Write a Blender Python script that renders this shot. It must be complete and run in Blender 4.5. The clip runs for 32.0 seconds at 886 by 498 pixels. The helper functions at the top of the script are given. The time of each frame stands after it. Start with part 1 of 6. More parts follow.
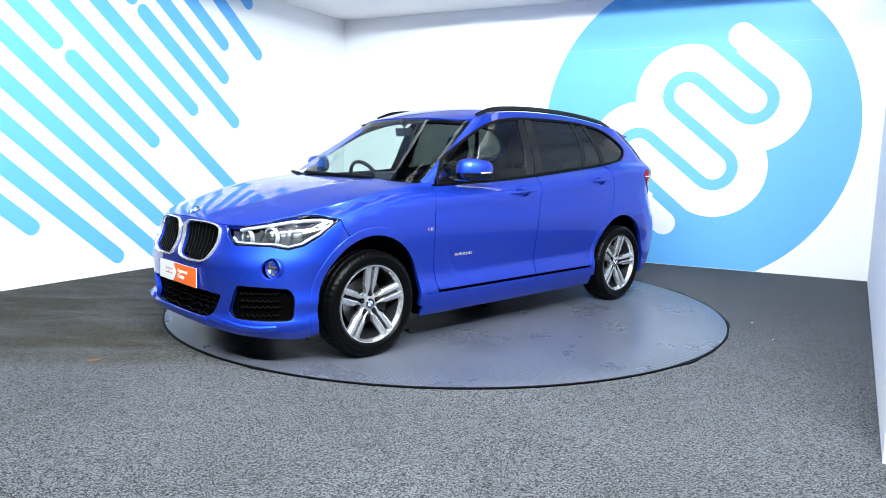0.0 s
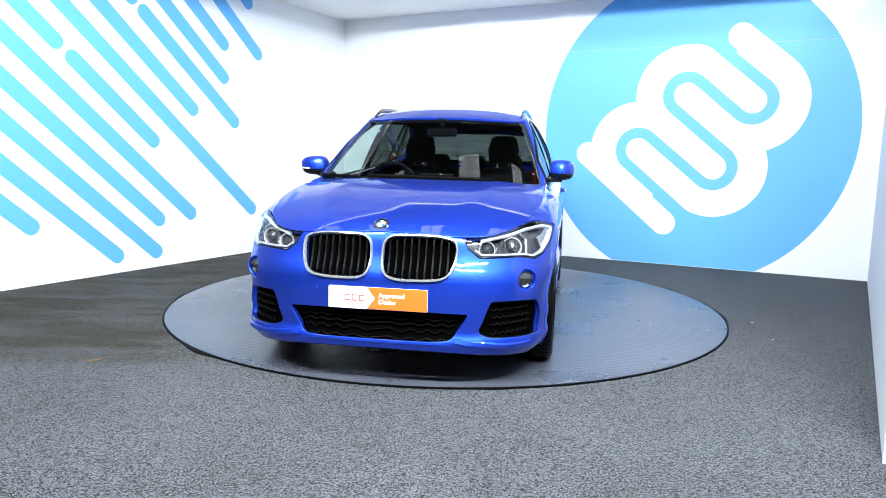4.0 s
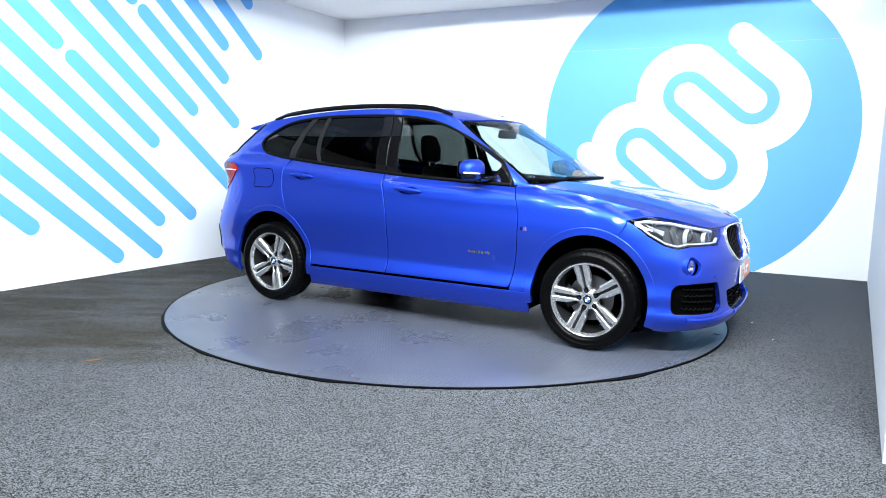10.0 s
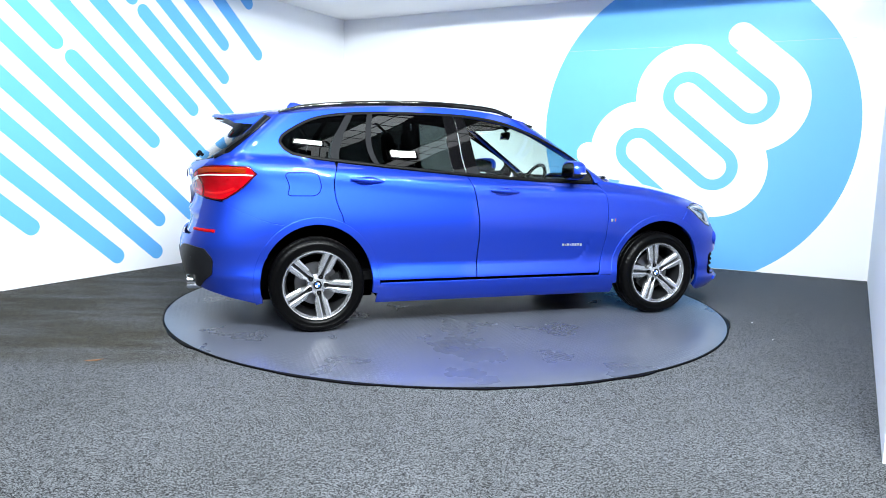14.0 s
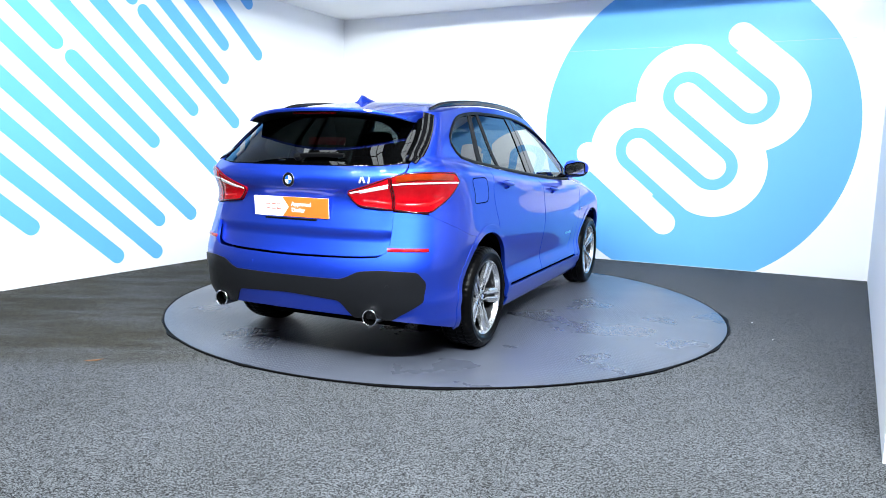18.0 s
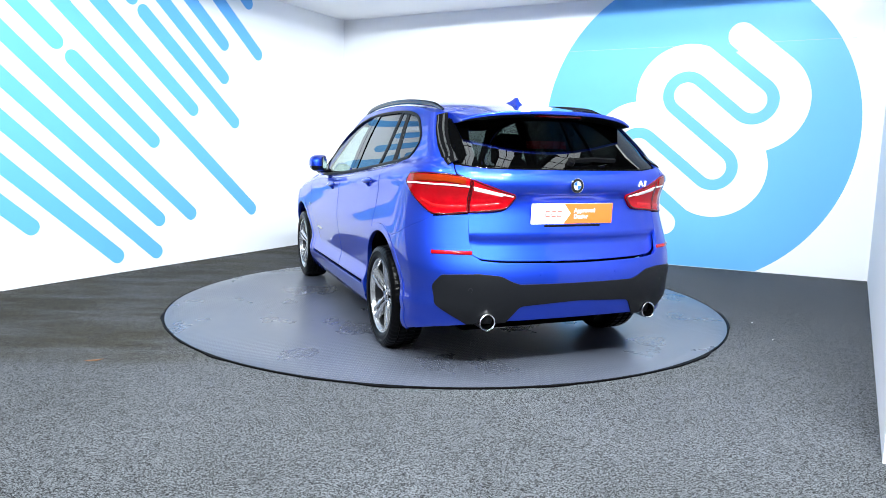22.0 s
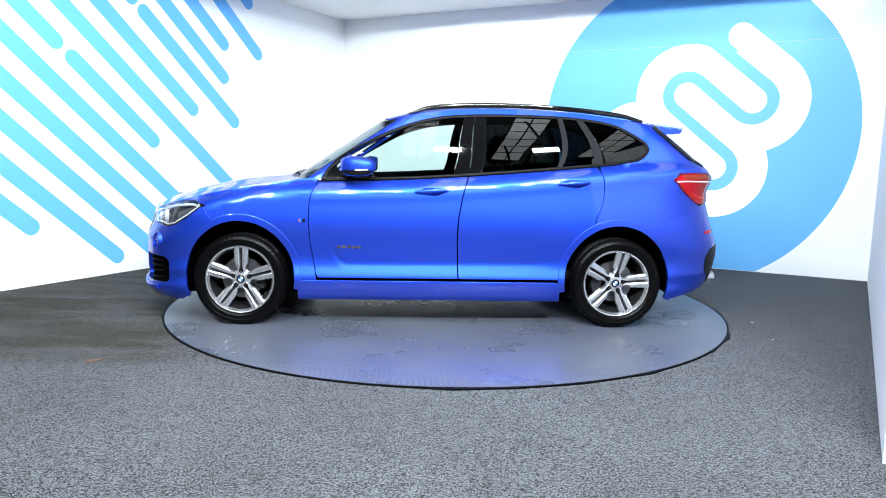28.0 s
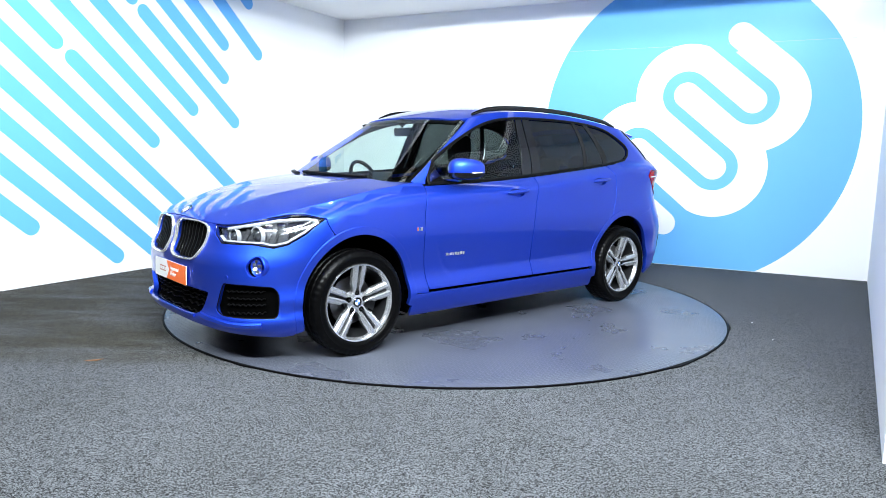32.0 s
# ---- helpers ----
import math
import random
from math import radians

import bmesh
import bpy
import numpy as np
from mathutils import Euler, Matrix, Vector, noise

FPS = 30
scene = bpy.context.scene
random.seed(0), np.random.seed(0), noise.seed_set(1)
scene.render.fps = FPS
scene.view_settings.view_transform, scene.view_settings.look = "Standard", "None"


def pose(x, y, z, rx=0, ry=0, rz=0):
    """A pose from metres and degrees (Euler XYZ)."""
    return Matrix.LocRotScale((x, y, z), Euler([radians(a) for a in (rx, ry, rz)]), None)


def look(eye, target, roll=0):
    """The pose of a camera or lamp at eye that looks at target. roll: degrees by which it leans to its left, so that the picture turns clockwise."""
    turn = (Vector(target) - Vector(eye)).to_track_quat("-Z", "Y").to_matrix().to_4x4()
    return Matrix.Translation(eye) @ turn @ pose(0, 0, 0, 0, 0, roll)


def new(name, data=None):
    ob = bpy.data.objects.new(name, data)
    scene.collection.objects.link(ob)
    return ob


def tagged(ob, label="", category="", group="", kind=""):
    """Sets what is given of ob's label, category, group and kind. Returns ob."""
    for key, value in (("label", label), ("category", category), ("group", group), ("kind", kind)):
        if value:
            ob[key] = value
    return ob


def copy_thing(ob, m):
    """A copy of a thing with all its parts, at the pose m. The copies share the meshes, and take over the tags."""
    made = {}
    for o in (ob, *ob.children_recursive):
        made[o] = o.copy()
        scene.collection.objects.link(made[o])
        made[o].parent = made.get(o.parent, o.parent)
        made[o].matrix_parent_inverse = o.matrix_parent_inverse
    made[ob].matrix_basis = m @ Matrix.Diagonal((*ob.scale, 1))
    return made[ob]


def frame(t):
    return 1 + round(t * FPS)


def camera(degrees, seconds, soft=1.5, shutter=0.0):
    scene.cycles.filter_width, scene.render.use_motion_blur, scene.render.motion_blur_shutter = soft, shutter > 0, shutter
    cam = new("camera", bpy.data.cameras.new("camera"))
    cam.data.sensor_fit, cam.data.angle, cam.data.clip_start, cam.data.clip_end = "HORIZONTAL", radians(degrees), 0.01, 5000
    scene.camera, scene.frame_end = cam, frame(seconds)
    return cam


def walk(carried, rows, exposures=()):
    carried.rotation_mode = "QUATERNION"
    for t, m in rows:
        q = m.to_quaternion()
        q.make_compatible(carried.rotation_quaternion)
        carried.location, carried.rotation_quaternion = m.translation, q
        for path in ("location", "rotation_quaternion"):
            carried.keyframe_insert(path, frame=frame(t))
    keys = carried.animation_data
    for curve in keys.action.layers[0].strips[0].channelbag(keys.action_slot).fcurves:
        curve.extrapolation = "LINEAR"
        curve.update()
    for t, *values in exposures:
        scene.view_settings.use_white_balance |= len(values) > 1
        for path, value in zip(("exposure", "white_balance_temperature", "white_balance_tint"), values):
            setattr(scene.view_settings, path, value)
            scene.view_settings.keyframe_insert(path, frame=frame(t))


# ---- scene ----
cam = camera(65.5, 32.0, soft=0.85)
EYE = (0.0, -5.7355, 1.2161)
view = look(EYE, (-0.02637, -0.78145, 0.54041), 1.12)
walk(cam, [(0.0, view), (32.0, view)], exposures=[(0.0, 0.0), (32.0, 0.0)])

# ---------- light ----------
FLOOR = -0.012          # carpet level; the turntable's top is z = 0
world = bpy.data.worlds.new("hall_air")
scene.world = world
world.use_nodes = True
world.node_tree.nodes["Background"].inputs[0].default_value = (0.80, 0.88, 1.0, 1)
world.node_tree.nodes["Background"].inputs[1].default_value = 0.25


def area_lamp(name, eye, target, sx, sy, watts, colour=(1, 1, 1)):
    data = bpy.data.lights.new(name, "AREA")
    data.shape, data.size, data.size_y, data.energy, data.color = "RECTANGLE", sx, sy, watts, colour
    ob = new(name, data)
    ob.matrix_world = look(eye, target)
    return ob


# first four: unseen fill lamps, added to brighten sides that face the camera
FLOODS_AND_FILLS = [(-2.5, -4.9, 3.55), (-0.9, -5.3, 3.60), (0.7, -5.3, 3.60), (1.5, -5.2, 3.55), (-2.4, -3.4, 4.10), (-1.1, -3.5, 4.12), (0.3, -3.5, 4.12), (1.6, -3.4, 4.10)]
SIZES = [(1.25, 0.13)] * 4 + [(0.34, 0.18)] * 4       # long low strips are added fill for the car's sides, small floods above them
for p, size, watts in zip(FLOODS_AND_FILLS, SIZES, (172, 220, 270, 275, 54, 64, 70, 70)):
    area_lamp("flood_or_fill_light", p, (p[0] * -0.25, 4.0, 1.7), *size, watts, (0.87, 0.955, 1.0))

# ---------- materials ----------


def material(name):
    m = bpy.data.materials.new(name)
    m.use_nodes = True
    return m, m.node_tree.nodes, m.node_tree.links, m.node_tree.nodes["Principled BSDF"]


def plain(name, rgb, rough=0.5, metal=0.0, coat=0.0, ior=1.5, vary=0.12, scale=30.0, bump=0.0, bump_scale=400.0, spec=0.5):
    """A plain material with slight uneven colour and gloss."""
    m, nodes, links, b = material(name)
    b.inputs["Metallic"].default_value, b.inputs["IOR"].default_value = metal, ior
    b.inputs["Coat Weight"].default_value, b.inputs["Coat Roughness"].default_value = coat, 0.03
    b.inputs["Specular IOR Level"].default_value = spec
    tc = nodes.new("ShaderNodeTexCoord")
    n = nodes.new("ShaderNodeTexNoise")
    n.inputs["Scale"].default_value, n.inputs["Detail"].default_value = scale, 5
    links.new(tc.outputs["Object"], n.inputs["Vector"])
    mix = nodes.new("ShaderNodeMix")
    mix.data_type = "RGBA"
    mix.inputs[6].default_value = (*[c * (1 - vary) for c in rgb], 1)
    mix.inputs[7].default_value = (*[min(1, c * (1 + vary)) for c in rgb], 1)
    links.new(n.outputs["Fac"], mix.inputs[0])
    links.new(mix.outputs[2], b.inputs["Base Color"])
    rr = nodes.new("ShaderNodeMapRange")
    rr.inputs[3].default_value, rr.inputs[4].default_value = rough * 0.85, min(1, rough * 1.15)
    links.new(n.outputs["Fac"], rr.inputs[0])
    links.new(rr.outputs[0], b.inputs["Roughness"])
    if bump:
        n2 = nodes.new("ShaderNodeTexNoise")
        n2.inputs["Scale"].default_value, n2.inputs["Detail"].default_value = bump_scale, 3
        links.new(tc.outputs["Object"], n2.inputs["Vector"])
        bp = nodes.new("ShaderNodeBump")
        bp.inputs["Strength"].default_value, bp.inputs["Distance"].default_value = bump, 0.002
        links.new(n2.outputs["Fac"], bp.inputs["Height"])
        links.new(bp.outputs[0], b.inputs["Normal"])
    return m


def glow(name, rgb, strength):
    m, nodes, links, b = material(name)
    b.inputs["Base Color"].default_value = (*rgb, 1)
    b.inputs["Emission Color"].default_value = (*rgb, 1)
    b.inputs["Emission Strength"].default_value = strength
    return m


def carpet_material():
    m, nodes, links, b = material("grey_carpet")
    tc = nodes.new("ShaderNodeTexCoord")

    def noise_node(scale, detail, rough=0.6):
        n = nodes.new("ShaderNodeTexNoise")
        n.inputs["Scale"].default_value, n.inputs["Detail"].default_value = scale, detail
        n.inputs["Roughness"].default_value = rough
        links.new(tc.outputs["Object"], n.inputs["Vector"])
        return n
    tuft, blot = noise_node(120, 3, 0.75), noise_node(0.9, 6)
    fleck = nodes.new("ShaderNodeTexVoronoi")
    fleck.inputs["Scale"].default_value = 230
    links.new(tc.outputs["Object"], fleck.inputs["Vector"])
    ramp = nodes.new("ShaderNodeValToRGB")
    ramp.color_ramp.elements[0].position, ramp.color_ramp.elements[0].color = 0.28, (0.006, 0.006, 0.0065, 1)
    ramp.color_ramp.elements[1].position, ramp.color_ramp.elements[1].color = 0.78, (0.178, 0.188, 0.206, 1)
    add = nodes.new("ShaderNodeMath")
    add.operation = "MULTIPLY_ADD"
    links.new(tuft.outputs["Fac"], add.inputs[0])
    add.inputs[1].default_value = 0.40
    half = nodes.new("ShaderNodeMath")
    half.operation = "MULTIPLY"
    one = nodes.new("ShaderNodeSeparateColor")
    links.new(fleck.outputs["Color"], one.inputs[0])
    links.new(one.outputs[0], half.inputs[0])
    half.inputs[1].default_value = 0.60
    links.new(half.outputs[0], add.inputs[2])
    links.new(add.outputs[0], ramp.inputs[0])
    stain = nodes.new("ShaderNodeMix")
    stain.data_type, stain.blend_type = "RGBA", "MULTIPLY"
    sr = nodes.new("ShaderNodeValToRGB")
    sr.color_ramp.elements[0].position, sr.color_ramp.elements[0].color = 0.40, (0.62, 0.62, 0.58, 1)
    sr.color_ramp.elements[1].position, sr.color_ramp.elements[1].color = 0.62, (1, 1, 1, 1)
    links.new(blot.outputs["Fac"], sr.inputs[0])
    links.new(ramp.outputs[0], stain.inputs[6])
    links.new(sr.outputs[0], stain.inputs[7])
    # trodden brownish stretch beside the turntable
    sep = nodes.new("ShaderNodeSeparateXYZ")
    links.new(tc.outputs["Object"], sep.inputs[0])
    wear = nodes.new("ShaderNodeMapRange")
    wear.inputs[1].default_value, wear.inputs[2].default_value = -0.9, -1.9
    links.new(sep.outputs[0], wear.inputs[0])
    back = nodes.new("ShaderNodeMapRange")
    back.inputs[1].default_value, back.inputs[2].default_value = -2.02, -1.72
    links.new(sep.outputs[1], back.inputs[0])
    streak = nodes.new("ShaderNodeTexNoise")
    streak.inputs["Scale"].default_value, streak.inputs["Detail"].default_value = 1.6, 7
    mp = nodes.new("ShaderNodeMapping")
    mp.inputs["Rotation"].default_value = (0, 0, radians(20))
    mp.inputs["Scale"].default_value = (0.7, 2.6, 1)
    links.new(tc.outputs["Object"], mp.inputs[0])
    links.new(mp.outputs[0], streak.inputs["Vector"])
    sm = nodes.new("ShaderNodeMapRange")
    sm.inputs[1].default_value, sm.inputs[2].default_value = 0.36, 0.60
    sm.inputs[3].default_value = 0.35
    links.new(streak.outputs["Fac"], sm.inputs[0])
    m1 = nodes.new("ShaderNodeMath")
    m1.operation = "MULTIPLY"
    links.new(wear.outputs[0], m1.inputs[0])
    links.new(back.outputs[0], m1.inputs[1])
    m2 = nodes.new("ShaderNodeMath")
    m2.operation = "MULTIPLY"
    links.new(m1.outputs[0], m2.inputs[0])
    links.new(sm.outputs[0], m2.inputs[1])
    brown = nodes.new("ShaderNodeMix")
    brown.data_type, brown.blend_type = "RGBA", "MULTIPLY"
    links.new(m2.outputs[0], brown.inputs[0])
    links.new(stain.outputs[2], brown.inputs[6])
    brown.inputs[7].default_value = (0.52, 0.47, 0.34, 1)
    stain.inputs[0].default_value = 0.35
    links.new(brown.outputs[2], b.inputs["Base Color"])
    b.inputs["Roughness"].default_value = 0.95
    b.inputs["Specular IOR Level"].default_value = 0.15
    bp = nodes.new("ShaderNodeBump")
    bp.inputs["Strength"].default_value, bp.inputs["Distance"].default_value = 0.35, 0.003
    links.new(add.outputs[0], bp.inputs["Height"])
    links.new(bp.outputs[0], b.inputs["Normal"])
    return m


def plate_material():
    """Painted steel chequer plate: crossed lozenges in the paint, scuffed glossy film."""
    m, nodes, links, b = material("grey_painted_chequer_plate")
    tc = nodes.new("ShaderNodeTexCoord")
    scuff = nodes.new("ShaderNodeTexNoise")
    scuff.inputs["Scale"].default_value, scuff.inputs["Detail"].default_value = 1.5, 5
    links.new(tc.outputs["Object"], scuff.inputs["Vector"])
    ramp = nodes.new("ShaderNodeValToRGB")
    ramp.color_ramp.elements[0].position, ramp.color_ramp.elements[0].color = 0.28, (0.064, 0.071, 0.095, 1)
    ramp.color_ramp.elements[1].position, ramp.color_ramp.elements[1].color = 0.72, (0.096, 0.105, 0.134, 1)
    links.new(scuff.outputs["Fac"], ramp.inputs[0])
    links.new(ramp.outputs[0], b.inputs["Base Color"])
    rr = nodes.new("ShaderNodeMapRange")
    rr.inputs[1].default_value, rr.inputs[2].default_value = 0.3, 0.7
    rr.inputs[3].default_value, rr.inputs[4].default_value = 0.24, 0.36
    links.new(scuff.outputs["Fac"], rr.inputs[0])
    links.new(rr.outputs[0], b.inputs["Roughness"])
    heights = []
    for turn, shift in ((45, 0.0), (-45, 0.5)):
        mp = nodes.new("ShaderNodeMapping")
        mp.inputs["Rotation"].default_value = (0, 0, radians(turn))
        mp.inputs["Scale"].default_value = (22, 44, 1)
        mp.inputs["Location"].default_value = (shift, shift, 0)
        links.new(tc.outputs["Object"], mp.inputs[0])
        fr = nodes.new("ShaderNodeVectorMath")
        fr.operation = "FRACTION"
        links.new(mp.outputs[0], fr.inputs[0])
        sb = nodes.new("ShaderNodeVectorMath")
        sb.operation = "SUBTRACT"
        sb.inputs[1].default_value = (0.5, 0.5, 0)
        links.new(fr.outputs[0], sb.inputs[0])
        ml = nodes.new("ShaderNodeVectorMath")
        ml.operation = "MULTIPLY"
        ml.inputs[1].default_value = (1.2, 2.6, 0)
        links.new(sb.outputs[0], ml.inputs[0])
        ln = nodes.new("ShaderNodeVectorMath")
        ln.operation = "LENGTH"
        links.new(ml.outputs[0], ln.inputs[0])
        mr = nodes.new("ShaderNodeMapRange")
        mr.inputs[1].default_value, mr.inputs[2].default_value = 0.55, 0.25
        links.new(ln.outputs["Value"], mr.inputs[0])
        heights.append(mr)
    mx = nodes.new("ShaderNodeMath")
    mx.operation = "MAXIMUM"
    links.new(heights[0].outputs[0], mx.inputs[0])
    links.new(heights[1].outputs[0], mx.inputs[1])
    bp = nodes.new("ShaderNodeBump")
    b.inputs["Specular IOR Level"].default_value = 0.36
    bp.inputs["Distance"].default_value = 0.003
    worn = nodes.new("ShaderNodeTexNoise")
    worn.inputs["Scale"].default_value, worn.inputs["Detail"].default_value = 0.60, 1
    links.new(tc.outputs["Object"], worn.inputs["Vector"])
    show = nodes.new("ShaderNodeMapRange")
    show.inputs[1].default_value, show.inputs[2].default_value = 0.46, 0.74
    show.inputs[3].default_value, show.inputs[4].default_value = 0.03, 1.0
    links.new(worn.outputs["Fac"], show.inputs[0])
    links.new(show.outputs[0], bp.inputs["Strength"])
    links.new(mx.outputs[0], bp.inputs["Height"])
    links.new(bp.outputs[0], b.inputs["Normal"])
    return m


def paint_material():
    m, nodes, links, b = material("blue_metallic_paint")
    tc = nodes.new("ShaderNodeTexCoord")
    n = nodes.new("ShaderNodeTexNoise")
    n.inputs["Scale"].default_value, n.inputs["Detail"].default_value = 1400, 1
    links.new(tc.outputs["Object"], n.inputs["Vector"])
    mix = nodes.new("ShaderNodeMix")
    mix.data_type = "RGBA"
    mix.inputs[6].default_value = (0.011, 0.051, 0.53, 1)
    mix.inputs[7].default_value = (0.022, 0.080, 0.69, 1)
    links.new(n.outputs["Fac"], mix.inputs[0])
    links.new(mix.outputs[2], b.inputs["Base Color"])
    b.inputs["Metallic"].default_value, b.inputs["Roughness"].default_value = 0.93, 0.49
    b.inputs["Coat Weight"].default_value, b.inputs["Coat Roughness"].default_value = 1.0, 0.015
    b.inputs["Coat IOR"].default_value = 1.5
    return m


def glass_material(name, tint, gloss=1.0):
    """Thin pane: tinted see-through, with a mirror gloss that grows at a slant."""
    m = bpy.data.materials.new(name)
    m.use_nodes = True
    nodes, links = m.node_tree.nodes, m.node_tree.links
    nodes.remove(nodes["Principled BSDF"])
    clear, shine = nodes.new("ShaderNodeBsdfTransparent"), nodes.new("ShaderNodeBsdfGlossy")
    clear.inputs[0].default_value = (*tint, 1)
    shine.inputs[0].default_value, shine.inputs["Roughness"].default_value = (gloss, gloss, gloss, 1), 0.004
    slant, mix = nodes.new("ShaderNodeLayerWeight"), nodes.new("ShaderNodeMixShader")
    slant.inputs["Blend"].default_value = 0.5
    fifth, sheen = nodes.new("ShaderNodeMath"), nodes.new("ShaderNodeMath")
    fifth.operation, sheen.operation = "POWER", "MULTIPLY_ADD"
    fifth.inputs[1].default_value = 4.5
    sheen.inputs[1].default_value, sheen.inputs[2].default_value = 0.93, 0.05
    links.new(slant.outputs["Facing"], fifth.inputs[0])
    links.new(fifth.outputs[0], sheen.inputs[0])
    links.new(sheen.outputs[0], mix.inputs[0])
    links.new(clear.outputs[0], mix.inputs[1])
    links.new(shine.outputs[0], mix.inputs[2])
    links.new(mix.outputs[0], nodes["Material Output"].inputs["Surface"])
    return m


def wall_material():
    return plain("white_wall_paint", (0.86, 0.87, 0.88), 0.7, vary=0.012, scale=1.3, bump=0.05, bump_scale=160)


WALL = wall_material()
CEIL = plain("off_white_ceiling_cloth", (0.88, 0.875, 0.875), 0.9, vary=0.03, scale=0.8, bump=0.05, bump_scale=60)
CARPET, PLATE, PAINT = carpet_material(), plate_material(), paint_material()
CYAN = plain("pale_blue_vinyl", (0.122, 0.415, 0.80), 0.55, vary=0.03, scale=3)
VINYL_WHITE = plain("white_vinyl", (0.82, 0.83, 0.84), 0.6, vary=0.01, scale=3)
STEEL_EDGE = plain("black_steel_edge", (0.003, 0.003, 0.0035), 0.6, spec=0.05)
HALL = plain("grey_hall_paint", (0.42, 0.43, 0.45), 0.8, vary=0.1, scale=1)
HALL_ROOF = plain("dark_hall_roof", (0.035, 0.036, 0.04), 0.9, vary=0.1, scale=1, spec=0.1)
LAMP_GLOW = glow("lamp_lens", (1, 1, 1), 25)
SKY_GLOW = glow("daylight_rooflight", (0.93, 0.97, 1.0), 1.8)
BLACK_TRIM = plain("satin_black_plastic", (0.003, 0.003, 0.0034), 0.40, bump=0.15, bump_scale=900, spec=0.08)
GLOSS_BLACK = plain("gloss_black_trim", (0.003, 0.003, 0.0035), 0.035, spec=0.5)
DIVIDER = plain("satin_grey_window_post", (0.012, 0.0125, 0.014), 0.55, spec=0.05)
STRIP = plain("clear_grey_light_strip", (0.34, 0.355, 0.38), 0.14, coat=0.5, vary=0.2, scale=60)
BRIGHT_STRIP = plain("pale_light_guide", (0.52, 0.54, 0.57), 0.16, metal=0.35, coat=0.5, vary=0.12, scale=60)
GREY_PLASTIC = plain("dark_grey_plastic", (0.008, 0.0085, 0.0105), 0.42, bump=0.2, bump_scale=900, spec=0.14)
LAMP_BACK = plain("grey_lamp_housing", (0.07, 0.074, 0.082), 0.22, metal=0.5, vary=0.35, scale=40)
CHROME = plain("bright_chrome", (0.80, 0.81, 0.83), 0.08, metal=1.0, vary=0.02)
BRIGHT_CHROME = plain("polished_surround", (0.86, 0.87, 0.89), 0.13, metal=0.8, vary=0.02)
SATIN = plain("satin_aluminium", (0.70, 0.71, 0.73), 0.28, metal=0.5, vary=0.05)
ALLOY = plain("silver_alloy", (0.58, 0.59, 0.61), 0.23, metal=0.85, vary=0.05, scale=12)
ALLOY_DARK = plain("dark_grey_alloy", (0.030, 0.031, 0.034), 0.3, metal=0.6, vary=0.1, spec=0.2)
RUBBER = plain("black_rubber", (0.0016, 0.0016, 0.0018), 0.30, vary=0.25, scale=14, bump=0.08, bump_scale=300, spec=0.08)
WELL = plain("black_underside", (0.0010, 0.0010, 0.0010), 0.9, spec=0.01)
CABIN = plain("charcoal_cabin_plastic", (0.004, 0.004, 0.0045), 0.65, bump=0.2, bump_scale=500, spec=0.06)
CLOTH = plain("charcoal_seat_cloth", (0.005, 0.005, 0.0055), 0.85, bump=0.4, bump_scale=600, spec=0.04)
DISC = plain("brake_steel", (0.20, 0.20, 0.21), 0.35, metal=1.0, vary=0.2, scale=20)
GLASS = glass_material("clear_greenish_glass", (0.74, 0.84, 0.80), 0.7)
PRIVACY = glass_material("dark_privacy_glass", (0.065, 0.078, 0.078))
LENS = glass_material("clear_lamp_lens", (0.93, 0.94, 0.95))
RED_LENS = plain("red_lamp_plastic", (0.30, 0.0015, 0.005), 0.08, coat=0.08, vary=0.35, scale=18, spec=0.3)
DARK_RED = plain("dark_red_lamp_plastic", (0.035, 0.001, 0.002), 0.12, coat=0.2)
BRIGHT_RED = plain("bright_red_lamp_plastic", (0.42, 0.006, 0.008), 0.10, coat=0.25, vary=0.2, scale=30)
AMBER = plain("amber_lamp_plastic", (0.20, 0.018, 0.002), 0.10, coat=0.25, vary=0.35, scale=18)
WHITE_LENS = plain("pale_lamp_strip", (0.75, 0.72, 0.72), 0.2, coat=1.0)
PLATE_WHITE = plain("white_plate_acrylic", (0.82, 0.82, 0.82), 0.3, coat=0.3, vary=0.01)
PLATE_ORANGE = plain("orange_plate_print", (0.88, 0.15, 0.02), 0.3, coat=0.3, vary=0.03)
PRINT_RED = plain("dull_red_print", (0.35, 0.09, 0.07), 0.4)
BADGE_BLUE = plain("badge_blue_enamel", (0.01, 0.10, 0.42), 0.15, coat=1.0)
BADGE_WHITE = plain("badge_white_enamel", (0.85, 0.85, 0.86), 0.15, coat=1.0)

# ---------- mesh helpers ----------


def mesh_object(name, verts, faces, mat, parent=None, label="", smooth=False, normals=None):
    me = bpy.data.meshes.new(name)
    me.from_pydata([tuple(v) for v in verts], [], [tuple(f) for f in faces])
    me.materials.append(mat)
    if smooth:
        me.polygons.foreach_set("use_smooth", [True] * len(me.polygons))
    me.update()
    if normals is not None:
        me.normals_split_custom_set_from_vertices([tuple(n) for n in normals])
    ob = new(name, me)
    if parent is not None:
        ob.parent = parent
    if label:
        tagged(ob, label)
    return ob


